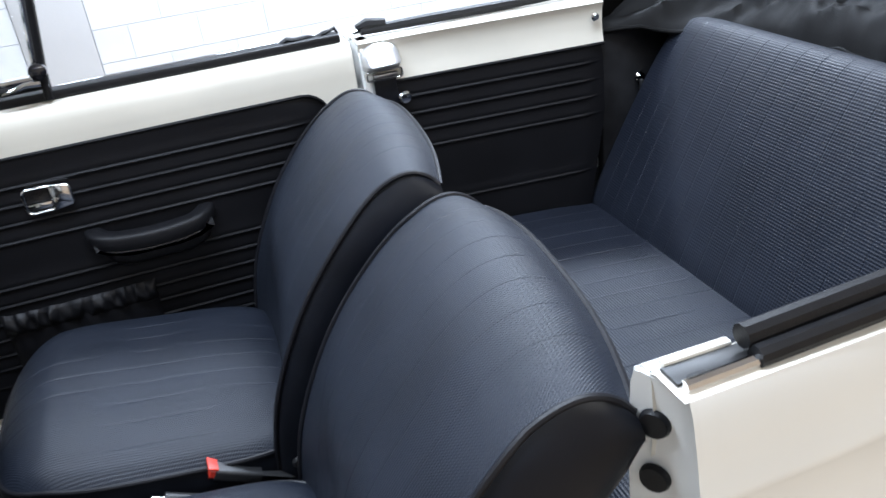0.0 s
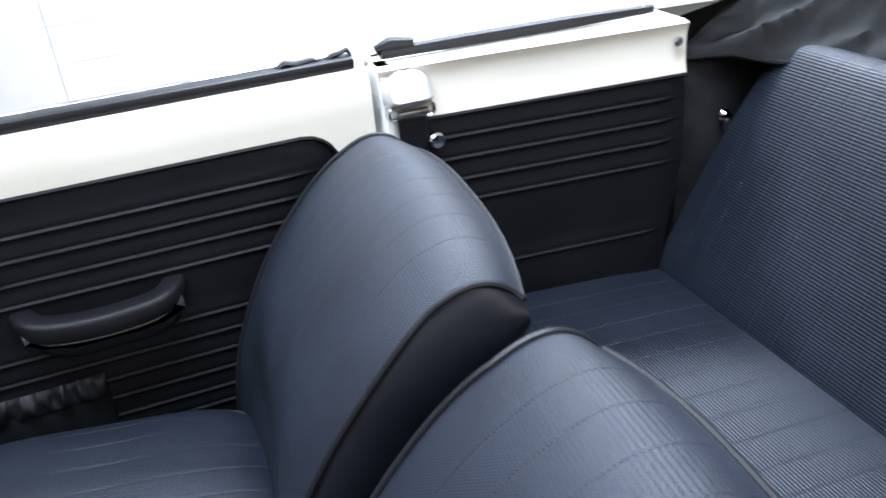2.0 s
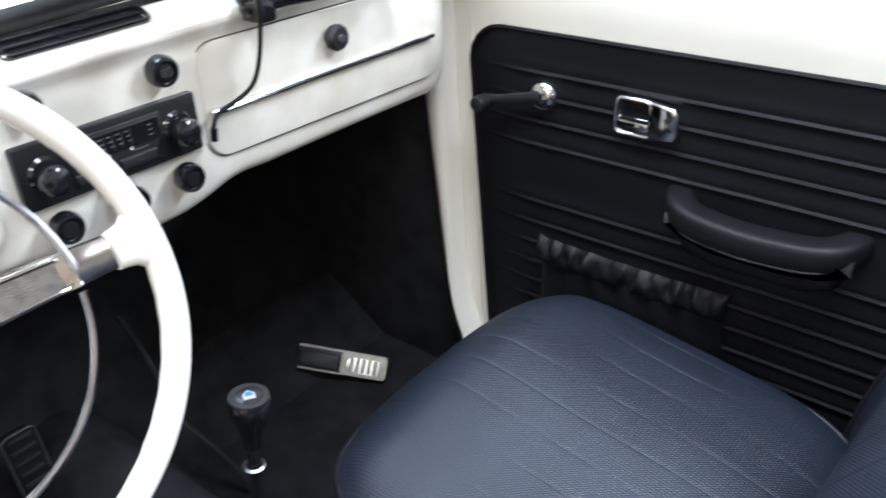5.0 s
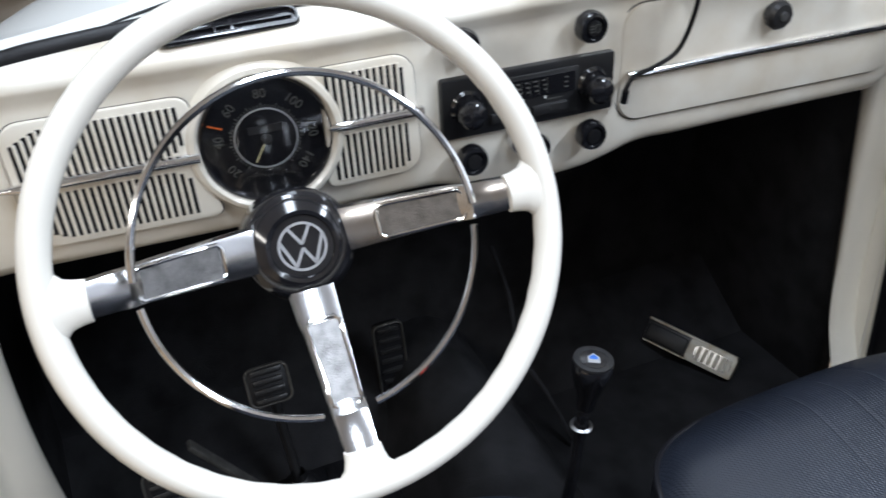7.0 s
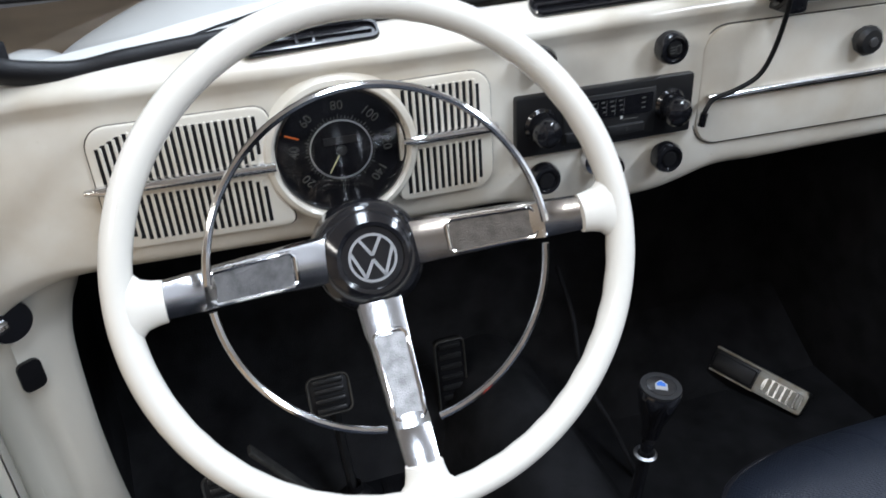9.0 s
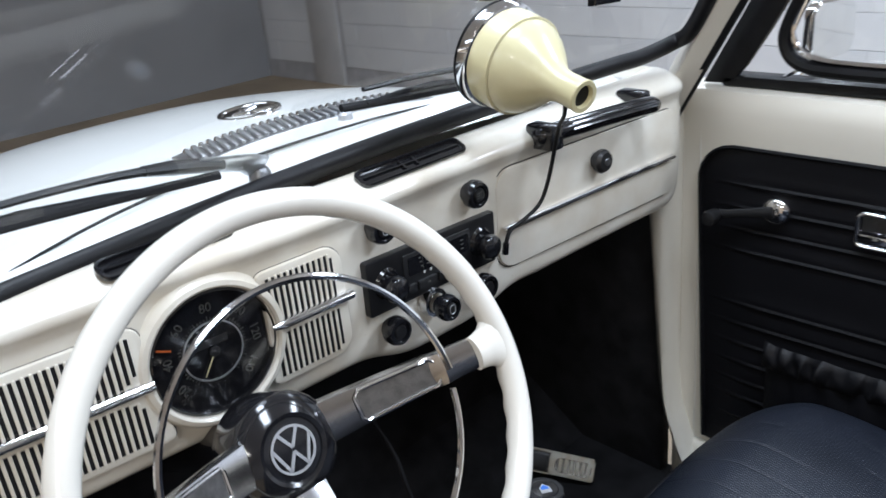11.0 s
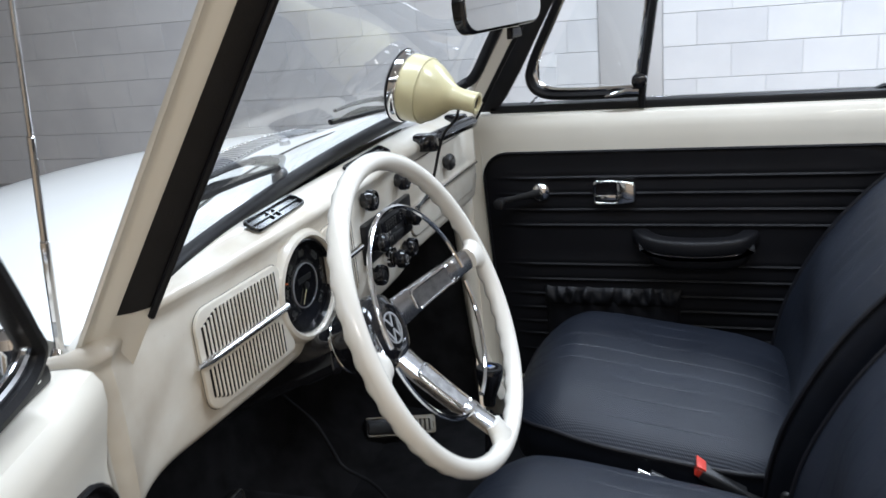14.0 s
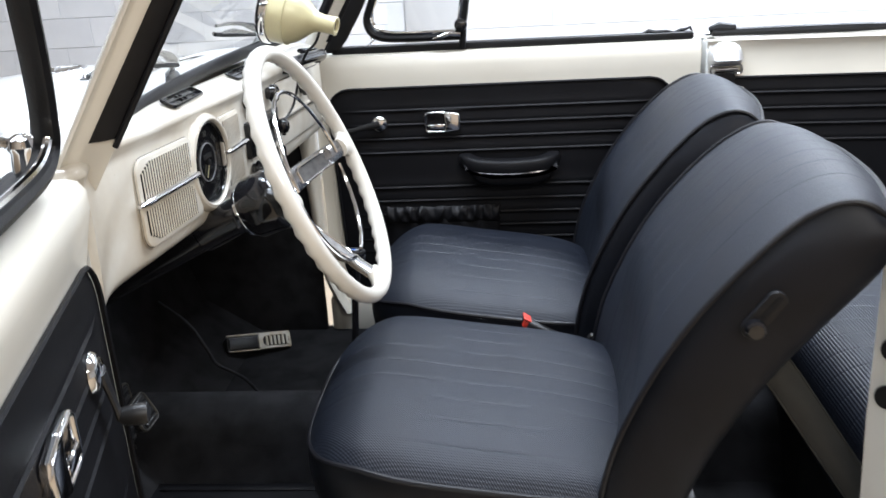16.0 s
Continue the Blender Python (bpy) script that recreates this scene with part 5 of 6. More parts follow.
part("hub_collar", moved(lathe([(0.036, -0.056), (0.0395, -0.055), (0.0405, -0.052), (0.0415, -0.050), (0.040, -0.048)], 48), pose(0, -0.003, HUB_Z)), CHROME, hub, "chrome collar behind the horn button")
# plain roundel of a ring with crossing strokes
badge = [lathe([(0.0195, 0), (0.0218, 0), (0.0218, 0.0012), (0.0195, 0.0012)], 48)]


def stroke(p, q, w=0.0028):
    d = (Vector(q) - Vector(p))
    n = Vector((-d.y, d.x)).normalized() * w / 2
    pts = [Vector(p) - n, Vector(q) - n, Vector(q) + n, Vector(p) + n]
    return prism([(v.x, v.y) for v in pts], 0.0012)


for sx in (-1, 1):
    badge += [stroke((sx * 0.0095, 0.0175), (0, 0.0022)), stroke((sx * 0.0190, 0.0075), (sx * 0.0088, -0.0168)), stroke((sx * 0.0088, -0.0168), (sx * 0.0, -0.0015))]
for i, bm in enumerate(badge):
    part("emblem_stroke" if i else "emblem_ring", moved(bm, pose(0, -0.003, HUB_Z + 0.0212)), SILVER, hub, "" if i else "silver emblem ring", smooth=False)
# horn ring: two chrome arcs
HR = 0.1385
arc = [(HR * math.cos(radians(a)), HR * math.sin(radians(a)) * 1.02, -0.004 if 0 < a < 180 else -0.006) for a in range(3, 178, 4)]
part("horn_ring", tube(arc, 0.0033, 8), CHROME, sw, "chrome upper horn ring")
for a0, a1 in ((184, 262), (279, 356)):
    arc = [(HR * math.cos(radians(a)), HR * math.sin(radians(a)), -0.010) for a in range(a0, a1, 4)]
    part("horn_ring", tube(arc, 0.0033, 8), CHROME, sw, "chrome lower horn ring")
col0 = WHEEL @ Vector((0, 0, HUB_Z - 0.04))
col1 = Vector((-0.85, -0.254, 0.74))
part("column", tube([WHEEL.inverted() @ v for v in (col0, col0.lerp(col1, 0.25), col0.lerp(col1, 0.26), col1)], [0.030, 0.030, 0.026, 0.026], 24), GLOSS, sw, "black steering column")
stalk = [WHEEL.inverted() @ Vector(p) for p in ((-0.53, -0.272, 0.905), (-0.520, -0.290, 0.897), (-0.510, -0.305, 0.891))]
part("indicator_stalk", tube(stalk, [0.005, 0.0045, 0.006], 10), GLOSS, sw, "black indicator stalk")
key = [WHEEL.inverted() @ Vector(p) for p in ((-0.53, -0.235, 0.905), (-0.505, -0.218, 0.896), (-0.49, -0.210, 0.890))]
part("ignition_key", tube(key, [0.010, 0.0095, 0.004], 12), STEEL, sw, "steel ignition lock")

# ---- rear side trim, belts and folded hood ----
for s in (-1, 1):
    def plane(x):
        return 0.605 - 0.058 * max(0.0, (x - 0.43) / 0.49)

    def ends(z):
        d = 0.958 - z
        return 0.425, 0.925 - 0.18 * max(0, 0.80 - z) - (0.0 if d > 0.02 else 0.01 * (0.02 - d) / 0.02)

    bm = ribbed_panel(ends, (0.44, 0.958), (0.920, 0.881, 0.842, 0.802, 0.668), plane)
    for v in bm.verts:
        v.co.z += 0.004 * (v.co.x - 0.50)
    if s < 0:
        mirror_y(bm)
    moved(bm, QUARTER[s])
    trim = part("rear_side_trim", bm, PANEL, car, "black vinyl rear side trim with raised ribs")
    edge = [(0.425 + 0.5 * k / 8, s * (plane(0.425 + 0.5 * k / 8) - 0.006), 0.958 + 0.004 * (0.5 * k / 8 - 0.075)) for k in range(9)]
    part("trim_edge", moved(tube(edge, 0.0035, 6), QUARTER[s]), PANEL, trim)
    if s > 0:
        part("rear_rail", tube([(0.415, 0.645, 1.062), (0.55, 0.640, 1.062), (0.75, 0.628, 1.062), (0.90, 0.615, 1.062)], [0.010, 0.012, 0.012, 0.008], 8, flat=0.9), RUBBER, car, "black rubber window rail")
        part("rail_end", tube([(0.408, 0.648, 1.068), (0.43, 0.646, 1.074), (0.47, 0.643, 1.071)], [0.008, 0.013, 0.010], 8), RUBBER, car, "ragged black rubber rail end")
    else:
        part("rear_rail", tube([(0.429, -0.584, 1.022), (0.60, -0.578, 1.026), (0.90, -0.553, 1.030)], 0.0115, 10), RUBBER, car, "black rubber window rail")
        part("rail_lip", tube([(0.432, -0.600, 1.010), (0.60, -0.596, 1.014), (0.90, -0.571, 1.016)], 0.0105, 10), RUBBER, car, "black rubber rail lip")
        part("rail_channel", box(0.358, 0.445, -0.598, -0.572, 1.0032, 1.007, 0.001), PLASTIC, car, "dull steel window channel")
        part("rail_lip", box(0.362, 0.430, -0.572, -0.562, 1.002, 1.010, 0.002), PAINT, car, "cream channel lip")
    part("rail_strip", moved(tube([(0.405, s * 0.676, 1.054), (0.55, s * 0.672, 1.056), (0.75, s * 0.660, 1.056), (0.92, s * 0.646, 1.056)], 0.006, 8), QUARTER[s]), CHROME, car, "chrome rail strip")
    part("inner_well", box(0.93, 1.25, s * 0.568, s * 0.60, 0.45, 0.975, 0.008), CARPET, car, "black lining beside the rear seat")

latch = part("hood_latch", moved(lathe([(0, 0), (0.012, 0), (0.013, 0.006), (0.009, 0.012), (0, 0.013)], 20), pose(1.026, 0.566, 0.858, 90, 0, 0)), CHROME, car, "small chrome hood latch")
part("latch_hook", box(1.022, 1.030, 0.548, 0.560, 0.828, 0.854, 0.002), STEEL, latch, "steel latch hook")

# chrome dome of the belt anchor with its slot and strap
for s in (-1, 1):
    an = tagged(empty("belt_anchor", pose(0.438, 0.600, 1.010, 90, 0, 0) if s > 0 else pose(0.436, -0.556, 0.954, -90, 0, 0)), "chrome domed seat belt anchor with black strap", "seat belt", "seat belts")
    rows = []
    for k in range(19):
        v = 0.034 - 0.052 * k / 18
        half = 0.041 * max(0.02, 1 - max(0.0, v / 0.0345) ** 2.4) ** 0.5
        deep = 0.008 + 0.034 * (0.034 - v) / 0.040 if v > -0.006 else 0.042 - 0.026 * ((-0.006 - v) / 0.012) ** 2
        rows.append([(half * u, v * s, deep * (1 - abs(u) ** 5) ** 0.5) for u in [-1 + 2 * j / 20 for j in range(21)]])
    bm = grid(rows)
    bmesh.ops.recalc_face_normals(bm, faces=bm.faces)
    part("dome", bm, PEWTER, an, "polished chrome cap with a sloping face")
    part("slot_frame", moved(ring_plate(0.082, 0.026, 0.009, 0.006, 0.014), pose(0, -0.030 * s, 0.008)), CHROME, an, "chrome strap slot")
    part("slot_tongue", box(-0.026, 0.026, -0.030 * s - 0.004, -0.030 * s + 0.004, 0.016, 0.030, 0.002), STEEL, an, "steel tongue")
    part("strap", box(-0.024, 0.024, -0.165 * s, -0.034 * s, 0.010, 0.014, 0.001), VINYL, an, "black belt strap")
    part("belt_stud", moved(lathe([(0, 0), (0.013, 0), (0.014, 0.014), (0.011, 0.018), (0, 0.02)], 20), pose(0.035, -0.085 * s, 0.012)), CHROME, an, "chrome stud")

web = tagged(empty("seat_belt"), "grey woven seat belt strap running down behind the driver's seat", "seat belt", "seat belts")
strap = [Vector((0.20, -0.500, 0.80)), Vector((0.258, -0.502, 0.722)), Vector((0.315, -0.505, 0.635)), Vector((0.37, -0.508, 0.552)), Vector((0.45, -0.512, 0.44))]
part("webbing", grid([[p + Vector((-0.017, 0.006, -0.012)), p + Vector((-0.006, -0.002, -0.004)), p + Vector((0.006, -0.002, 0.004)), p + Vector((0.017, 0.004, 0.012))] for p in strap]), WEBBING, web, "grey belt webbing")
for e, dz in ((-0.017, -0.012), (0.017, 0.012)):
    part("belt_edge", tube([p + Vector((e, 0.004, dz)) for p in strap], 0.0016, 6), WEBBING, web, "stitched belt edge")
part("belt_bolt", moved(lathe([(0, 0.012), (0.008, 0.011), (0.011, 0.006), (0.013, 0.0)], 16), pose(0.395, -0.535, 0.505, 90, 0, 0)), STEEL, web, "steel belt bolt")

hood = tagged(empty("folded_hood"), "folded dark grey vinyl hood cover with creases behind the rear seat", "soft top")
rows = []
for i in range(71):
    v = i / 70
    row = []
    for j in range(141):
        u = -1 + 2 * j / 140
        y = u * (0.585 + 0.06 * v)
        side = abs(u) ** 5
        x = 0.905 + 0.245 * (1 - side) + v * (0.50 - 0.0 * side)
        z = 0.985 + 0.002 * side + 0.17 * math.sin(math.pi * min(1, v * 1.05)) ** 0.7 * (1 - 0.45 * abs(u) ** 3)
        fold = 0.014 * math.sin(9 * v + 5 * u + 2 * math.sin(4 * u)) + 0.010 * math.sin(17 * u + 6 * v) * math.sin(math.pi * v)
        fold += 0.034 * noise.noise((u * 3.4, v * 3.5, 1.3)) + 0.016 * noise.noise((u * 9, v * 6, 4.0)) + 0.008 * abs(noise.noise((u * 22, v * 9, 7.0))) - 0.040 * abs(noise.noise((u * 5 + v * 2, v * 4 - u, 2.2))) ** 0.7 - 0.018 * abs(noise.noise((u * 12 - v * 5, v * 8, 9.1)))
        row.append((x, y, z + fold * min(1, v * 5 + 0.35)))
    rows.append(row)
part("cover", grid(rows), CANVAS, hood, "creased dark grey vinyl cover")
part("cover_hem", tube([Vector(p) + Vector((0, 0, -0.002)) for p in rows[0]], 0.005, 8), CANVAS, hood, "stitched hem")
for s in (-1, 1):
    flap = []
    for i in range(9):
        t = i / 8
        flap.append([(0.903 + 0.36 * q, s * (0.585 + 0.03 * math.sin(q * 5) * t + 0.02 * t), 1.045 - 0.075 * t * (1 - 0.3 * q) + 0.05 * q) for q in [k / 12 for k in range(13)]])
    part("side_flap", grid(flap), CANVAS, hood, "dark grey side flap")
    part("snap", moved(lathe([(0, 0), (0.009, 0), (0.009, 0.003), (0.006, 0.006), (0, 0.0065)], 20), pose(0.911, s * 0.552, 1.016, 90 * s, 0, 0)), CHROME, hood, "chrome press stud")
# body behind the hood
rows = []
for i in range(15):
    a = radians(-75 + 150 * i / 14)
    rows.append([(1.05 + 0.62 * math.cos(a), 0.72 * math.sin(a), 1.03), (1.10 + 0.72 * math.cos(a), 0.745 * math.sin(a), 0.95), (1.15 + 0.9 * math.cos(a), 0.76 * math.sin(a), 0.70), (1.15 + 0.95 * math.cos(a), 0.74 * math.sin(a), 0.35)])
part("rear_deck", grid(rows), PAINT_OUT, car, "white painted rear body")
part("rear_bulkhead", box(1.22, 1.26, -0.60, 0.60, 0.28, 0.96), CARPET, car, "black carpeted rear bulkhead")

# driver's hinge post fittings
FACE = pose(0, 0, 0, 0, 0, -58) @ pose(0, 0, 0, -90, 0, 180)
part("post_plug", moved(lathe([(0.0105, 0), (0.0105, 0.0006), (0.009, 0.0002), (0.008, 0.0012), (0, 0.0016)], 24), SET_FORWARD @ at(ON_DASH, -0.586, -0.562, 0.984)), PAINT, car, "cream painted plug")
check = part("door_check", moved(lathe([(0, 0), (0.021, 0), (0.022, 0.004), (0.017, 0.009), (0, 0.010)], 28), SET_FORWARD @ pose(-0.574, -0.583, 0.869) @ FACE), GLOSS, car, "black rubber door check boot")
part("check_strap", moved(tube([(-0.572, -0.587, 0.869), (-0.562, -0.597, 0.868), (-0.553, -0.612, 0.868)], [0.006, 0.006, 0.005], 10), SET_FORWARD), CHROME, check, "chrome check strap")
stop = part("courtesy_switch", moved(prism(rounded(0.024, 0.034, 0.007, 4), 0.007, 0.003), SET_FORWARD @ pose(-0.583, -0.585, 0.799) @ FACE), RUBBER, car, "black rubber courtesy switch")
part("switch_pin", moved(ring_plate(0.011, 0.018, 0.005, 0.003, 0.003), SET_FORWARD @ pose(-0.583, -0.585, 0.799) @ FACE @ pose(0, 0, 0.007)), STEEL, stop, "steel switch pin")

# ---- wipers, vents and fittings outside the glass ----
def on_glass(y, z, off=0.012):
    return Vector((glass_x(y, z) - off, y, z))


def wiper(label, pivot_y, arm, blade):
    """A wiper at rest on the glass: arm and blade are (y, z) lines on the pane."""
    w = tagged(empty("windscreen_wiper"), label, "wiper", "windscreen wipers")
    cap = Vector((glass_x(pivot_y, 1.10) - 0.022, pivot_y, 1.106))
    run = spline([cap + Vector((0, 0, 0.010))] + [on_glass(y, z, 0.022) for y, z in arm], 4)
    n = len(run) - 1
    part("pivot", moved(lathe([(0, -0.014), (0.013, -0.014), (0.012, 0.003), (0.009, 0.008), (0, 0.010)], 20), pose(*cap)), STEEL, w, "chrome pivot cap")
    k = n * 2 // 5
    part("arm", tube(run[:k + 1], [0.0165 - 0.007 * i / k for i in range(k + 1)], 12, flat=0.30, up=(-0.8, 0, 0.6)), SATIN, w, "broad silver wiper arm")
    part("arm_joint", tube(run[k - 1:k + 3], [0.009, 0.0105, 0.010, 0.007], 10, flat=0.7), PLASTIC, w, "black arm joint")
    part("arm_end", tube(run[k + 1:], [0.0065 - 0.003 * i / (n - k) for i in range(n - k)], 8, flat=0.7), PLASTIC, w, "black wiper arm end")
    line = [on_glass(y, z, 0.007) for y, z in blade]
    part("blade", tube(spline(line, 4), 0.0036, 8, flat=1.3, up=(-0.5, 0, 0.8)), RUBBER, w, "black rubber wiper blade")
    a, b = line[0], line[-1]
    up_ = Vector((-0.010, 0, 0.006))
    part("bracket", tube([a.lerp(b, 0.12), a.lerp(b, 0.3) + up_ * 0.7, a.lerp(b, 0.5) + up_, a.lerp(b, 0.7) + up_ * 0.7, a.lerp(b, 0.88)], [0.0025, 0.0035, 0.005, 0.0035, 0.0025], 8), RUBBER, w, "black blade bracket")


wiper("black windscreen wiper at rest low on the driver's glass", -0.115, [(-0.150, 1.132), (-0.255, 1.157), (-0.360, 1.168), (-0.540, 1.177)], [(-0.180, 1.131), (-0.318, 1.146), (-0.420, 1.156), (-0.560, 1.168)])
wiper("black windscreen wiper at rest low on the passenger's glass", 0.315, [(0.285, 1.142), (0.180, 1.164), (0.083, 1.174), (0.0, 1.176)], [(0.250, 1.140), (0.160, 1.147), (0.031, 1.158), (-0.038, 1.165)])
part("washer_jet", moved(lathe([(0, 0), (0.010, 0), (0.009, 0.007), (0.005, 0.010), (0, 0.0105)], 16), pose(-0.745, 0.07, bonnet_z(-0.745, 0.07))), SILVER, car, "silver washer jet")


def vent_x(y):
    return -0.800 + 0.03 * ((y - 0.04) / 0.2) ** 2


VENT = [-0.140 + 0.365 * k / 40 for k in range(41)]
plate = [[(vent_x(y) + d, y, bonnet_z(vent_x(y), y) + h) for y in VENT] for d, h in ((-0.032, -0.002), (-0.031, 0.0012), (0.029, 0.0012), (0.030, -0.002))]
vents = part("air_vents", grid(plate), STEEL, bonnet, "grey pressed air intake slots")
for k in range(30):
    y = -0.128 + 0.341 * k / 29
    m = pose(vent_x(y), y, bonnet_z(vent_x(y), y) + 0.001, 0, 2, -14)
    part("louvre", moved(box(-0.026, 0.024, -0.0024, 0.0024, 0, 0.0045, 0.0018), m), SATIN, vents)
    # Chrome dot added as the bright highlight at the louvre's end.
    part("louvre_glint", moved(lathe([(0, 0.0045), (0.0030, 0.0036), (0.0042, 0)], 10), m @ pose(-0.028, 0, 0.0)), CHROME, vents)
EMBLEM = pose(-0.935, 0.045, bonnet_z(-0.935, 0.045) + 0.001, 3, -1, 0)
emblem = part("bonnet_emblem", moved(lathe([(0.0, 0.0005), (0.036, 0.0005), (0.038, 0.002), (0.042, 0.003), (0.045, 0.002), (0.046, 0.0)], 40), EMBLEM), CHROME, bonnet, "chrome round bonnet emblem")
for x0, y0, x1, y1 in ((-0.022, 0.022, 0.0, -0.026), (0.022, 0.022, 0.0, -0.026), (-0.018, -0.006, 0.018, -0.006)):
    part("emblem_bar", moved(tube([(x0, y0, 0.001), (x1, y1, 0.001)], 0.003, 8), EMBLEM), CHROME, emblem)
part("bonnet_seam", tube([(-0.708 + 0.05 * (abs(u) ** 2), u * 0.56, bonnet_z(-0.708, u * 0.56) + 0.001) for u in [-1 + 2 * k / 30 for k in range(31)]], 0.0016, 6), RUBBER, bonnet, "dark bonnet gap")

antenna = tagged(empty("antenna"), "thin chrome telescopic antenna on the front wing", "antenna")
part("mast", tube([(-0.639, -0.605, 1.05), (-0.617, -0.610, 1.17), (-0.6168, -0.610, 1.171), (-0.598, -0.615, 1.265), (-0.5978, -0.615, 1.266), (-0.535, -0.632, 1.60)], [0.0042, 0.0042, 0.0033, 0.0033, 0.0024, 0.0018], 8), CHROME, antenna, "chrome telescopic mast")
part("socket", moved(lathe([(0, -0.03), (0.013, -0.03), (0.014, 0.0), (0.010, 0.018), (0.006, 0.027), (0, 0.027)], 20), pose(-0.639, -0.605, 1.035)), CHROME, antenna, "chrome antenna base")

# ---- mirrors ----
mir = tagged(empty("rear_view_mirror", pose(-0.342, 0.022, 1.312) @ pose(0, 0, 0, 0, 0, -18) @ pose(0, 0, 0, 0, -3, 0) @ ON_DASH), "black framed rear view mirror on the windscreen", "mirror")
out = rounded(0.208, 0.066, 0.026, 8)
part("casing", moved(prism(out, 0.018, 0.006, 3), pose(0, 0, -0.012)), GLOSS, mir, "black mirror casing")
part("mirror_glass", prism([(x * 0.955, y * 0.86) for x, y in out], 0.0075), MIRROR, mir, "mirror glass")
part("dip_lever", moved(prism([(-0.014, -0.010), (0.014, -0.010), (0.012, 0.006), (-0.012, 0.006)], 0.010, 0.003), pose(0.03, -0.040, -0.006)), GLOSS, mir, "black dipping lever")
part("stem", tube([(0, 0.02, -0.01), (0.0, 0.07, -0.03), (0, 0.12, -0.05)], 0.007, 10), CHROME, mir, "chrome stem")

wing = tagged(empty("wing_mirror", pose(-0.426, 0.755, 1.12) @ pose(0, 0, 0, 0, 0, -15) @ ON_DASH), "square-cornered chrome wing mirror outside the passenger door", "mirror")
out = rounded(0.098, 0.088, 0.022, 6)
part("shell", moved(prism(list(reversed([(x, -y) for x, y in out])), 0.014, 0.006, 3), pose(0, 0, -0.010)), CHROME, wing, "chrome mirror shell")
part("mirror_glass", prism([(x * 0.95, y * 0.94) for x, y in out], 0.006), MIRROR, wing, "mirror glass")
part("arm", tube([(0, -0.03, -0.005), (-0.02, -0.05, -0.01), (-0.07, -0.055, 0.0), (-0.11, -0.06, 0.01)], [0.006, 0.006, 0.006, 0.010], 8), CHROME, wing, "chrome mirror arm")

wing2 = tagged(empty("wing_mirror", pose(-0.594, -0.690, 1.100)), "round chrome wing mirror on the open driver's door", "mirror")
part("mount", lathe([(0, -0.030), (0.012, -0.028), (0.015, -0.012), (0.013, 0.004), (0.016, 0.010), (0.014, 0.018), (0.006, 0.023), (0, 0.024)], 28), CHROME, wing2, "chrome mirror mount")
part("arm", tube([(-0.008, 0.0, 0.012), (-0.05, -0.004, 0.022), (-0.11, -0.01, 0.034)], [0.006, 0.005, 0.005], 10), CHROME, wing2, "chrome mirror arm")
part("shell", moved(lathe([(0, -0.045), (0.02, -0.042), (0.038, -0.03), (0.047, -0.010), (0.049, 0.0), (0.046, 0.003), (0.0, 0.003)], 36), pose(-0.135, -0.012, 0.038, 0, 70, 0)), CHROME, wing2, "chrome mirror shell")

# ---- cream lamp lying on the dash, with its cable ----
axis = Vector((0.95, -0.12, -0.24)).normalized()
face = Vector((-0.546, 0.150, 1.188))
side = axis.cross(Vector((0, 0, 1))).normalized()
LAMP = Matrix.Translation(face) @ Matrix((side, axis.cross(side) * -1, axis)).transposed().to_4x4() @ Matrix.Scale(0.93, 4)
lamp = tagged(empty("work_lamp", LAMP), "aged cream plastic lamp with a chrome rim, lying against the windscreen", "lamp")
part("shell", lathe([(0.060, 0.004), (0.0605, 0.014), (0.060, 0.03), (0.0565, 0.046), (0.051, 0.0585), (0.043, 0.070), (0.034, 0.081), (0.0255, 0.091), (0.0205, 0.100), (0.0185, 0.112), (0.0188, 0.136), (0.0196, 0.1405), (0.0188, 0.142), (0.0135, 0.142), (0.0125, 0.136), (0.0, 0.134)], 56), YELLOW, lamp, "aged cream plastic shell")
part("shell_rib", lathe([(0.0582, 0.040), (0.0598, 0.041), (0.0598, 0.043), (0.0575, 0.044)], 56), YELLOW, lamp, "moulded rib")
part("rim", lathe([(0.055, -0.012), (0.062, -0.012), (0.0655, -0.008), (0.0655, 0.004), (0.063, 0.009), (0.0605, 0.010)], 56), CHROME, lamp, "chrome lamp rim")
part("rim_groove", lathe([(0.0658, -0.0085), (0.0664, -0.0075), (0.0664, -0.0055), (0.0658, -0.0045)], 56), RUBBER, lamp, "black groove")
part("socket_hole", moved(lathe([(0, 0), (0.0125, 0.0), (0.0125, 0.002), (0, 0.002)], 24), pose(0, 0, 0.1345)), RUBBER, lamp, "black socket opening")
lens = part("lens", lathe([(0.0, -0.018), (0.03, -0.0165), (0.055, -0.011), (0.055, -0.009), (0.03, -0.0145), (0.0, -0.016)], 48), DIAL_GLASS, lamp, "clear lamp lens")
lens.visible_shadow = False
part("reflector", lathe([(0.0, 0.02), (0.02, 0.015), (0.04, 0.004), (0.054, -0.008)], 40), CHROME, lamp, "chrome reflector")
part("clamp", tube([Vector((0.062, 0.018, 0.0)), Vector((0.068, 0.02, 0.004)), Vector((0.062, 0.022, 0.01))], 0.003, 8), CHROME, lamp, "chrome clamp")
cable = tagged(part("lamp_cable", tube(spline([(-0.455, 0.148, 1.150), (-0.470, 0.165, 1.125), (-0.498, 0.188, 1.100), (-0.516, 0.200, 1.065), (-0.528, 0.200, 1.025), (-0.536, 0.192, 0.998), (-0.542, 0.170, 0.984), (-0.545, 0.147, 0.977), (-0.545, 0.138, 0.966), (-0.546, 0.137, 0.956)], 8), 0.0026, 8), RUBBER), "thin black cable hanging over the glovebox lid", "cable")
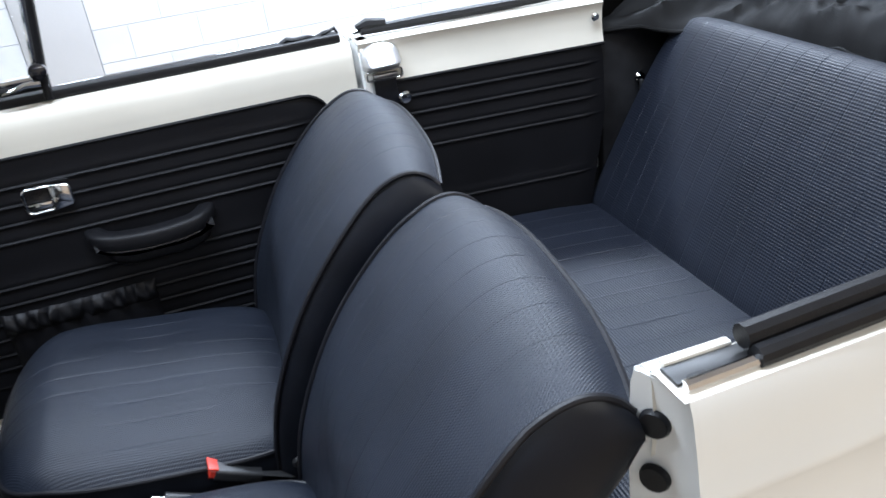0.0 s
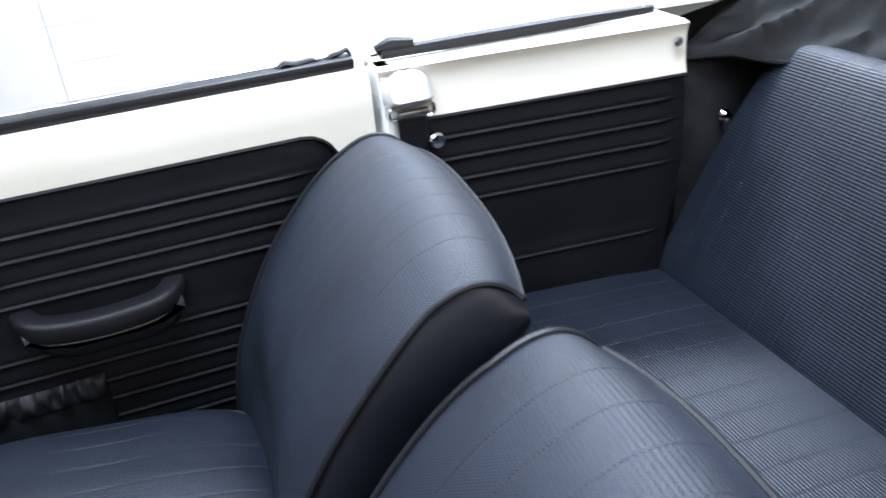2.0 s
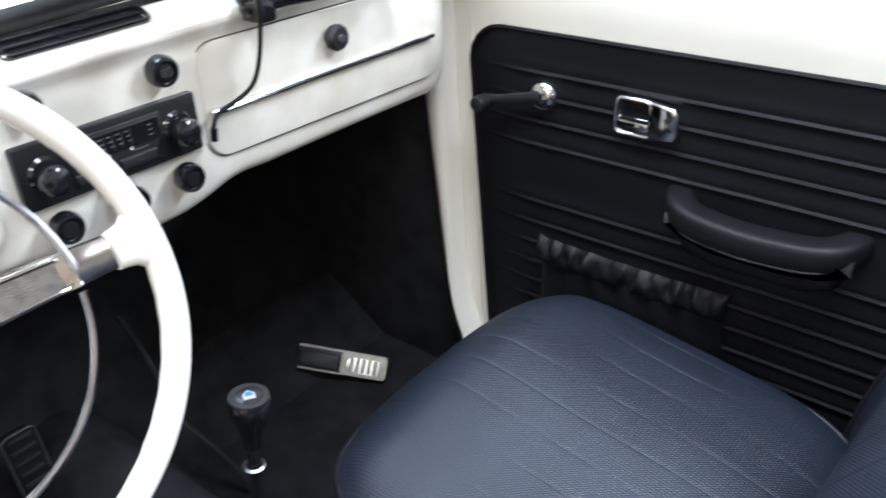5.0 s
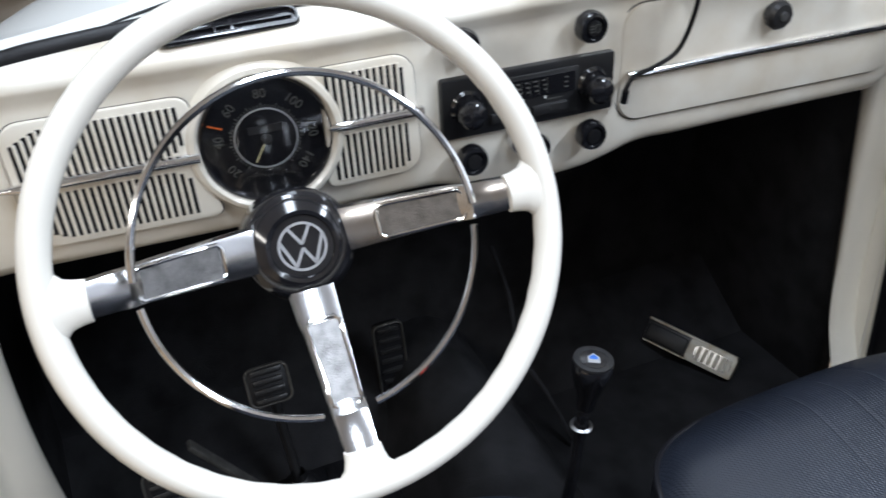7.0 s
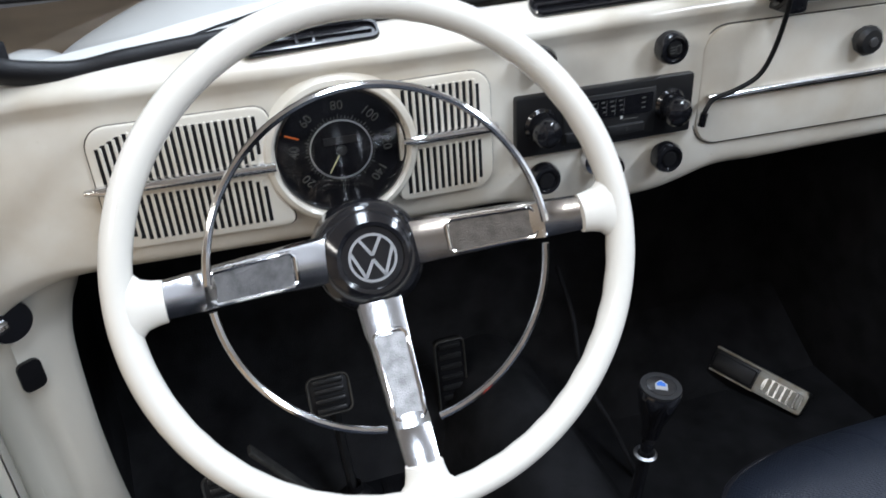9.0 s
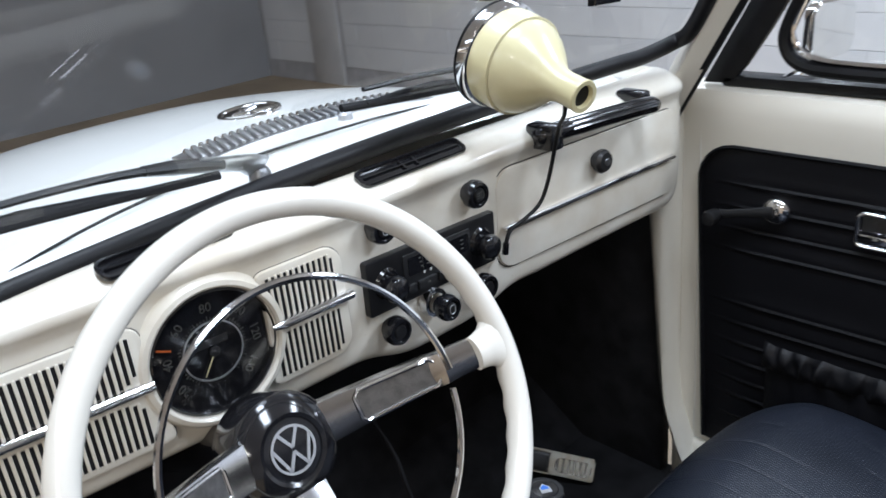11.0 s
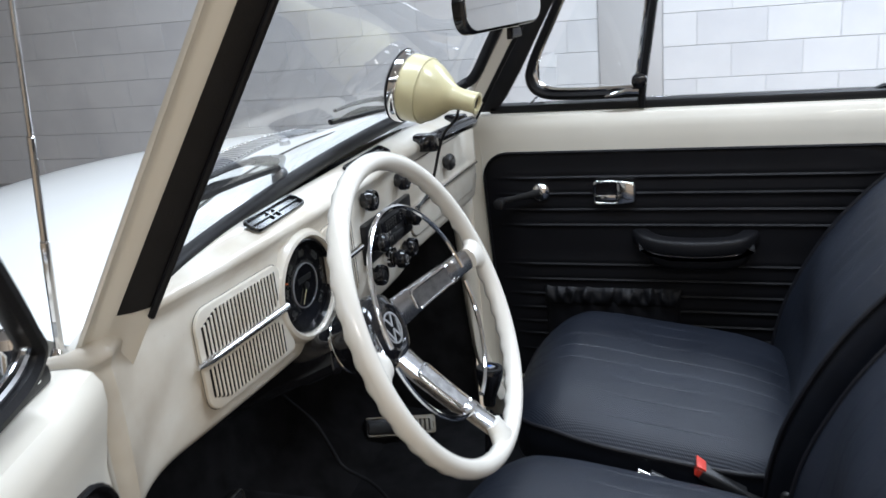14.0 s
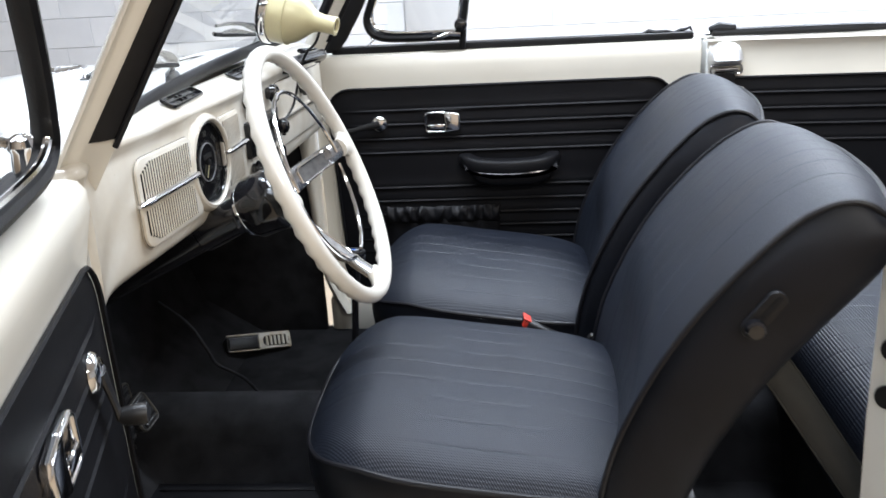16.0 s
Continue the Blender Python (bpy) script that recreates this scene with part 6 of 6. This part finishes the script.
part("plug", tube([(-0.546, 0.1375, 0.962), (-0.547, 0.136, 0.948)], 0.0042, 10), GLOSS, cable, "black plug")

# ---- controls on the floor ----
gear = tagged(empty("gear_lever"), "black gear lever with a round knob on the tunnel", "gear lever")
k0, k1 = Vector((-0.420, -0.010, 0.425)), Vector((-0.402, 0.019, 0.737))
part("lever", tube([k0, k0.lerp(k1, 0.5), k0.lerp(k1, 0.75)], [0.008, 0.007, 0.007], 10), GLOSS, gear, "black lever")
kd = (k1 - k0).normalized()
KM = Matrix.Translation(k1) @ kd.to_track_quat("Z", "Y").to_matrix().to_4x4() @ Matrix.Scale(0.9, 4)
kn = part("knob", moved(lathe([(0.0, -0.075), (0.011, -0.074), (0.013, -0.055), (0.021, -0.030), (0.0245, -0.012), (0.0245, -0.003), (0.022, 0.001), (0.0, 0.001)], 36), KM), GLOSS, gear, "black turned knob")
part("knob_ring", moved(lathe([(0.0165, 0.0008), (0.0175, 0.002), (0.0235, 0.0015), (0.0238, -0.001)], 36), KM), PLASTIC, kn, "dark plastic ring")
part("knob_disc", moved(lathe([(0.0, 0.0022), (0.0165, 0.0018), (0.0165, 0.0)], 36), KM), GLOSS, kn, "black disc")
part("knob_crest", moved(prism([(-0.007, 0.008), (-0.007, -0.002), (0.0, -0.009), (0.007, -0.002), (0.007, 0.008)], 0.0008), KM @ pose(0, 0, 0.002, 0, 0, 95)), SILVER, kn, "silver shield")
part("crest_field", moved(prism([(-0.005, 0.002), (-0.005, -0.002), (0.0, -0.0065), (0.005, -0.002), (0.005, 0.002)], 0.0012), KM @ pose(0, 0, 0.002, 0, 0, 95)), BLUE, kn, "blue enamel field")
part("lever_ring", moved(lathe([(0.010, -0.002), (0.013, 0), (0.010, 0.002), (0.0085, 0)], 24), Matrix.Translation(k0.lerp(k1, 0.70)) @ kd.to_track_quat("Z", "Y").to_matrix().to_4x4()), STEEL, gear, "steel ring")
part("boot", moved(lathe([(0.045, 0.0), (0.040, 0.012), (0.026, 0.024), (0.014, 0.040), (0.010, 0.046)], 32), pose(-0.412, -0.012, 0.418)), RUBBER, gear, "black rubber boot")

brake = tagged(empty("handbrake"), "black handbrake lever with a chrome button", "handbrake")
part("lever", tube([(0.10, -0.01, 0.43), (0.02, -0.01, 0.485), (-0.08, -0.008, 0.54), (-0.146, -0.006, 0.570)], [0.012, 0.012, 0.013, 0.014], 12), PLASTIC, brake, "black grip")
part("button", tube([(-0.146, -0.006, 0.570), (-0.164, -0.006, 0.579)], [0.008, 0.007], 12), CHROME, brake, "chrome button")

for y, tip in ((0.034, (-0.070, 0.034, 0.572)),):
    b = tagged(empty("belt_buckle"), "black seat belt buckle with a red release button", "seat belt", "belt buckles")
    T0, T1 = Vector((0.06, y + 0.005, 0.50)), Vector(tip)
    part("stalk", tube([T0, T0.lerp(T1, 0.55)], 0.011, 8, flat=0.35), PLASTIC, b, "black stalk")
    d = (T1 - T0).normalized()
    BM = Matrix.Translation(T1) @ d.to_track_quat("Z", "Y").to_matrix().to_4x4()
    part("case", moved(prism(rounded(0.044, 0.020, 0.005, 4), 0.075, 0.003), BM @ pose(0, 0, -0.078)), PLASTIC, b, "black plastic case")
    part("release_button", moved(prism(rounded(0.038, 0.016, 0.004, 4), 0.010, 0.002), BM @ pose(0, 0, -0.005)), RED, b, "red release button")
    part("button_lip", moved(prism(rounded(0.040, 0.004, 0.0018, 3), 0.016, 0.001), BM @ pose(0, 0.010, -0.006)), RED, b, "red lip")

o0, o1 = Vector((-0.842, 0.424, 0.371)), Vector((-0.700, 0.512, 0.343))
od = (o1 - o0).normalized()
on = Vector((0.85, -0.75, 0.75))
on = (on - od * on.dot(od)).normalized()
ou = on.cross(od)
OM = Matrix.Translation(o0.lerp(o1, 0.5) - ou * 0.028) @ Matrix((od, ou, on)).transposed().to_4x4() @ Matrix.Diagonal((0.87, 0.76, 1.0, 1.0))
heat = tagged(empty("heater_outlet", OM), "worn pale heater outlet with a black slide by the footwell floor", "heater")
part("housing", moved(prism(rounded(0.196, 0.056, 0.008, 4), 0.05, 0.003), pose(0, 0, -0.045)), PLASTIC, heat, "black housing")
part("frame", moved(prism(rounded(0.100, 0.055, 0.008, 4), 0.009, 0.002), pose(0.047, 0, 0.001)), GREY, heat, "worn pale grille frame")
part("top_edge", moved(box(-0.098, 0.094, 0.025, 0.031, -0.004, 0.010, 0.002), pose(0, 0, 0)), GREY, heat, "worn pale top edge")
part("bottom_edge", moved(box(-0.094, 0.0, -0.029, -0.025, -0.002, 0.008, 0.001), pose(0, 0, 0)), GREY, heat, "worn pale lower edge")
# The frame is closed; a black sheet paints the shade behind the slats.
part("opening", moved(prism(rounded(0.080, 0.036, 0.014, 5), 0.0012), pose(0.050, 0, 0.0098)), GLOSS, heat, "black sheet for the shade in the grille opening")
for k in range(6):
    part("slat", moved(box(-0.0045, 0.0045, -0.017, 0.017, 0.008, 0.0135, 0.002), pose(0.018 + 0.0125 * k, 0, 0, 0, 20, 0)), GREY, heat)
part("slide", moved(prism(rounded(0.088, 0.040, 0.006, 4), 0.008, 0.003), pose(-0.050, -0.002, 0.004)), RUBBER, heat, "black slide")


def pedal(name, centre, w, h, tilt, turn, label, ribs):
    p = tagged(empty(name), label, "pedal", "pedals")
    m = pose(*centre) @ pose(0, 0, 0, 0, tilt, turn) @ ON_DASH
    part("pad", moved(prism(rounded(w, h, 0.011, 4), 0.012, 0.004), m), RUBBER, p, "ribbed black rubber pad")
    part("pad_edge", moved(ring_plate(w + 0.003, h + 0.003, 0.012, 0.0035, 0.005), m @ pose(0, 0, 0.009)), WORN, p, "worn metal rim")
    for k in range(ribs):
        part("rib", moved(box(-w * 0.36, w * 0.36, -0.0042, 0.0042, 0.010, 0.0165, 0.0022), m @ pose(0, -h / 2 + h * (k + 0.5) / ribs, 0)), PLASTIC, p)
    return p, m


p, m = pedal("accelerator_pedal", (-0.884, -0.072, 0.392), 0.050, 0.200, -5, 0, "long ribbed black accelerator pedal on the footwell floor", 10)
part("hinge", tube([m @ Vector((0, -0.095, 0)), Vector((-0.86, -0.072, 0.302))], 0.008, 8), STEEL, p, "steel hinge")
p, m = pedal("foot_pedal", (-0.742, -0.287, 0.558), 0.058, 0.054, -26, 0, "ribbed black rubber brake pedal on a steel arm", 4)
part("arm", tube(spline([m @ Vector((0, 0.01, 0)), Vector((-0.79, -0.280, 0.50)), Vector((-0.80, -0.275, 0.40)), Vector((-0.77, -0.27, 0.302))], 5), 0.008, 8), PLASTIC, p, "black pedal arm")
part("boot", moved(lathe([(0.034, 0), (0.032, 0.010), (0.022, 0.016), (0.023, 0.024), (0.013, 0.032), (0.011, 0.044)], 24), pose(-0.772, -0.270, 0.305)), RUBBER, p, "black rubber boot")
p, m = pedal("foot_pedal", (-0.735, -0.452, 0.440), 0.058, 0.054, -26, 0, "ribbed black rubber clutch pedal on a bare steel arm", 4)
part("arm", moved(box(-0.010, 0.010, -0.004, 0.004, -0.145, 0.0, 0.003), pose(-0.748, -0.410, 0.490, 33, 0, 0)), WORN, p, "bare worn steel pedal arm")
part("arm_root", tube(spline([(-0.748, -0.487, 0.372), (-0.76, -0.48, 0.34), (-0.77, -0.46, 0.302)], 4), 0.009, 8), PLASTIC, p, "black pedal arm")
tagged(part("footwell_cable", tube(spline([(-0.86, 0.11, 0.60), (-0.80, 0.11, 0.545), (-0.765, 0.105, 0.485), (-0.75, 0.112, 0.445), (-0.70, 0.13, 0.40), (-0.66, 0.16, 0.312)], 6), 0.0038, 8), CARPET), "black cable running down the tunnel carpet", "cable")
mat = part("floor_mat", box(-0.86, -0.38, -0.56, -0.13, 0.3005, 0.306, 0.002), RUBBER)
tagged(mat, "black ribbed rubber floor mat under the pedals", "floor mat")
for k in range(12):
    part("mat_rib", box(-0.80, -0.44, -0.53 + 0.034 * k, -0.518 + 0.034 * k, 0.306, 0.309, 0.001), RUBBER, mat)

# ---- wall blocks ----
bx = box(-LENGTH / 2 + 0.0008, LENGTH / 2 - 0.0008, -0.004, 0.004, -COURSE / 2 + 0.0014, COURSE / 2 - 0.0014, 0.0018, 1)
block_mesh = bpy.data.meshes.new("block")
bx.to_mesh(block_mesh)
bx.free()
block_mesh.materials.append(BLOCK)
half_b = box(-LENGTH / 4 + 0.0008, LENGTH / 4 - 0.0008, -0.004, 0.004, -COURSE / 2 + 0.0014, COURSE / 2 - 0.0014, 0.0018, 1)
half_mesh = bpy.data.meshes.new("half_block")
half_b.to_mesh(half_mesh)
half_b.free()
half_mesh.materials.append(BLOCK)
rng = random.Random(5)
count, rest = 0, []
for row_i in range(17):
    z = 1.037 - 5.5 * COURSE + COURSE * (row_i + 0.0) + 0.0
    if z < COURSE / 2 or z > 3.0 - COURSE / 2:
        continue
    for sgn, start, stop in ((1, COLUMN[1], 5.2), (-1, COLUMN[0], -5.45), (-1, -5.85, -6.6)):
        x = start
        first = row_i % 2 == 1
        while True:
            ln = LENGTH / 2 if first else LENGTH
            first = False
            nx = x + sgn * ln
            if (nx - stop) * sgn > 0.002:
                ln = LENGTH / 2
                nx = x + sgn * ln
                if (nx - stop) * sgn > 0.002:
                    break
            c = (x + nx) / 2
            place = (c, WALL_Y + 0.002 + rng.uniform(-0.0012, 0.0012), z)
            if count < 298 and -3.6 < c < 2.4 and 0.3 < z < 2.4:
                ob = new("block", half_mesh if ln < LENGTH else block_mesh)
                ob.location = place
                ob.parent = wall_north
                count += 1
            else:
                rest.append((place, ln < LENGTH))
            x = nx
verts, faces = [], []
for (cx, cy, cz), short in rest:
    src = half_mesh if short else block_mesh
    base_i = len(verts)
    verts += [(v.co.x + cx, v.co.y + cy, v.co.z + cz) for v in src.vertices]
    faces += [tuple(i + base_i for i in p.vertices) for p in src.polygons]
mesh = bpy.data.meshes.new("far_blocks")
mesh.from_pydata(verts, [], faces)
mesh.materials.append(BLOCK)
far = new("far_blocks", mesh)
far.parent = wall_north
tagged(far, "white painted blocks further along the wall", kind="stuff")
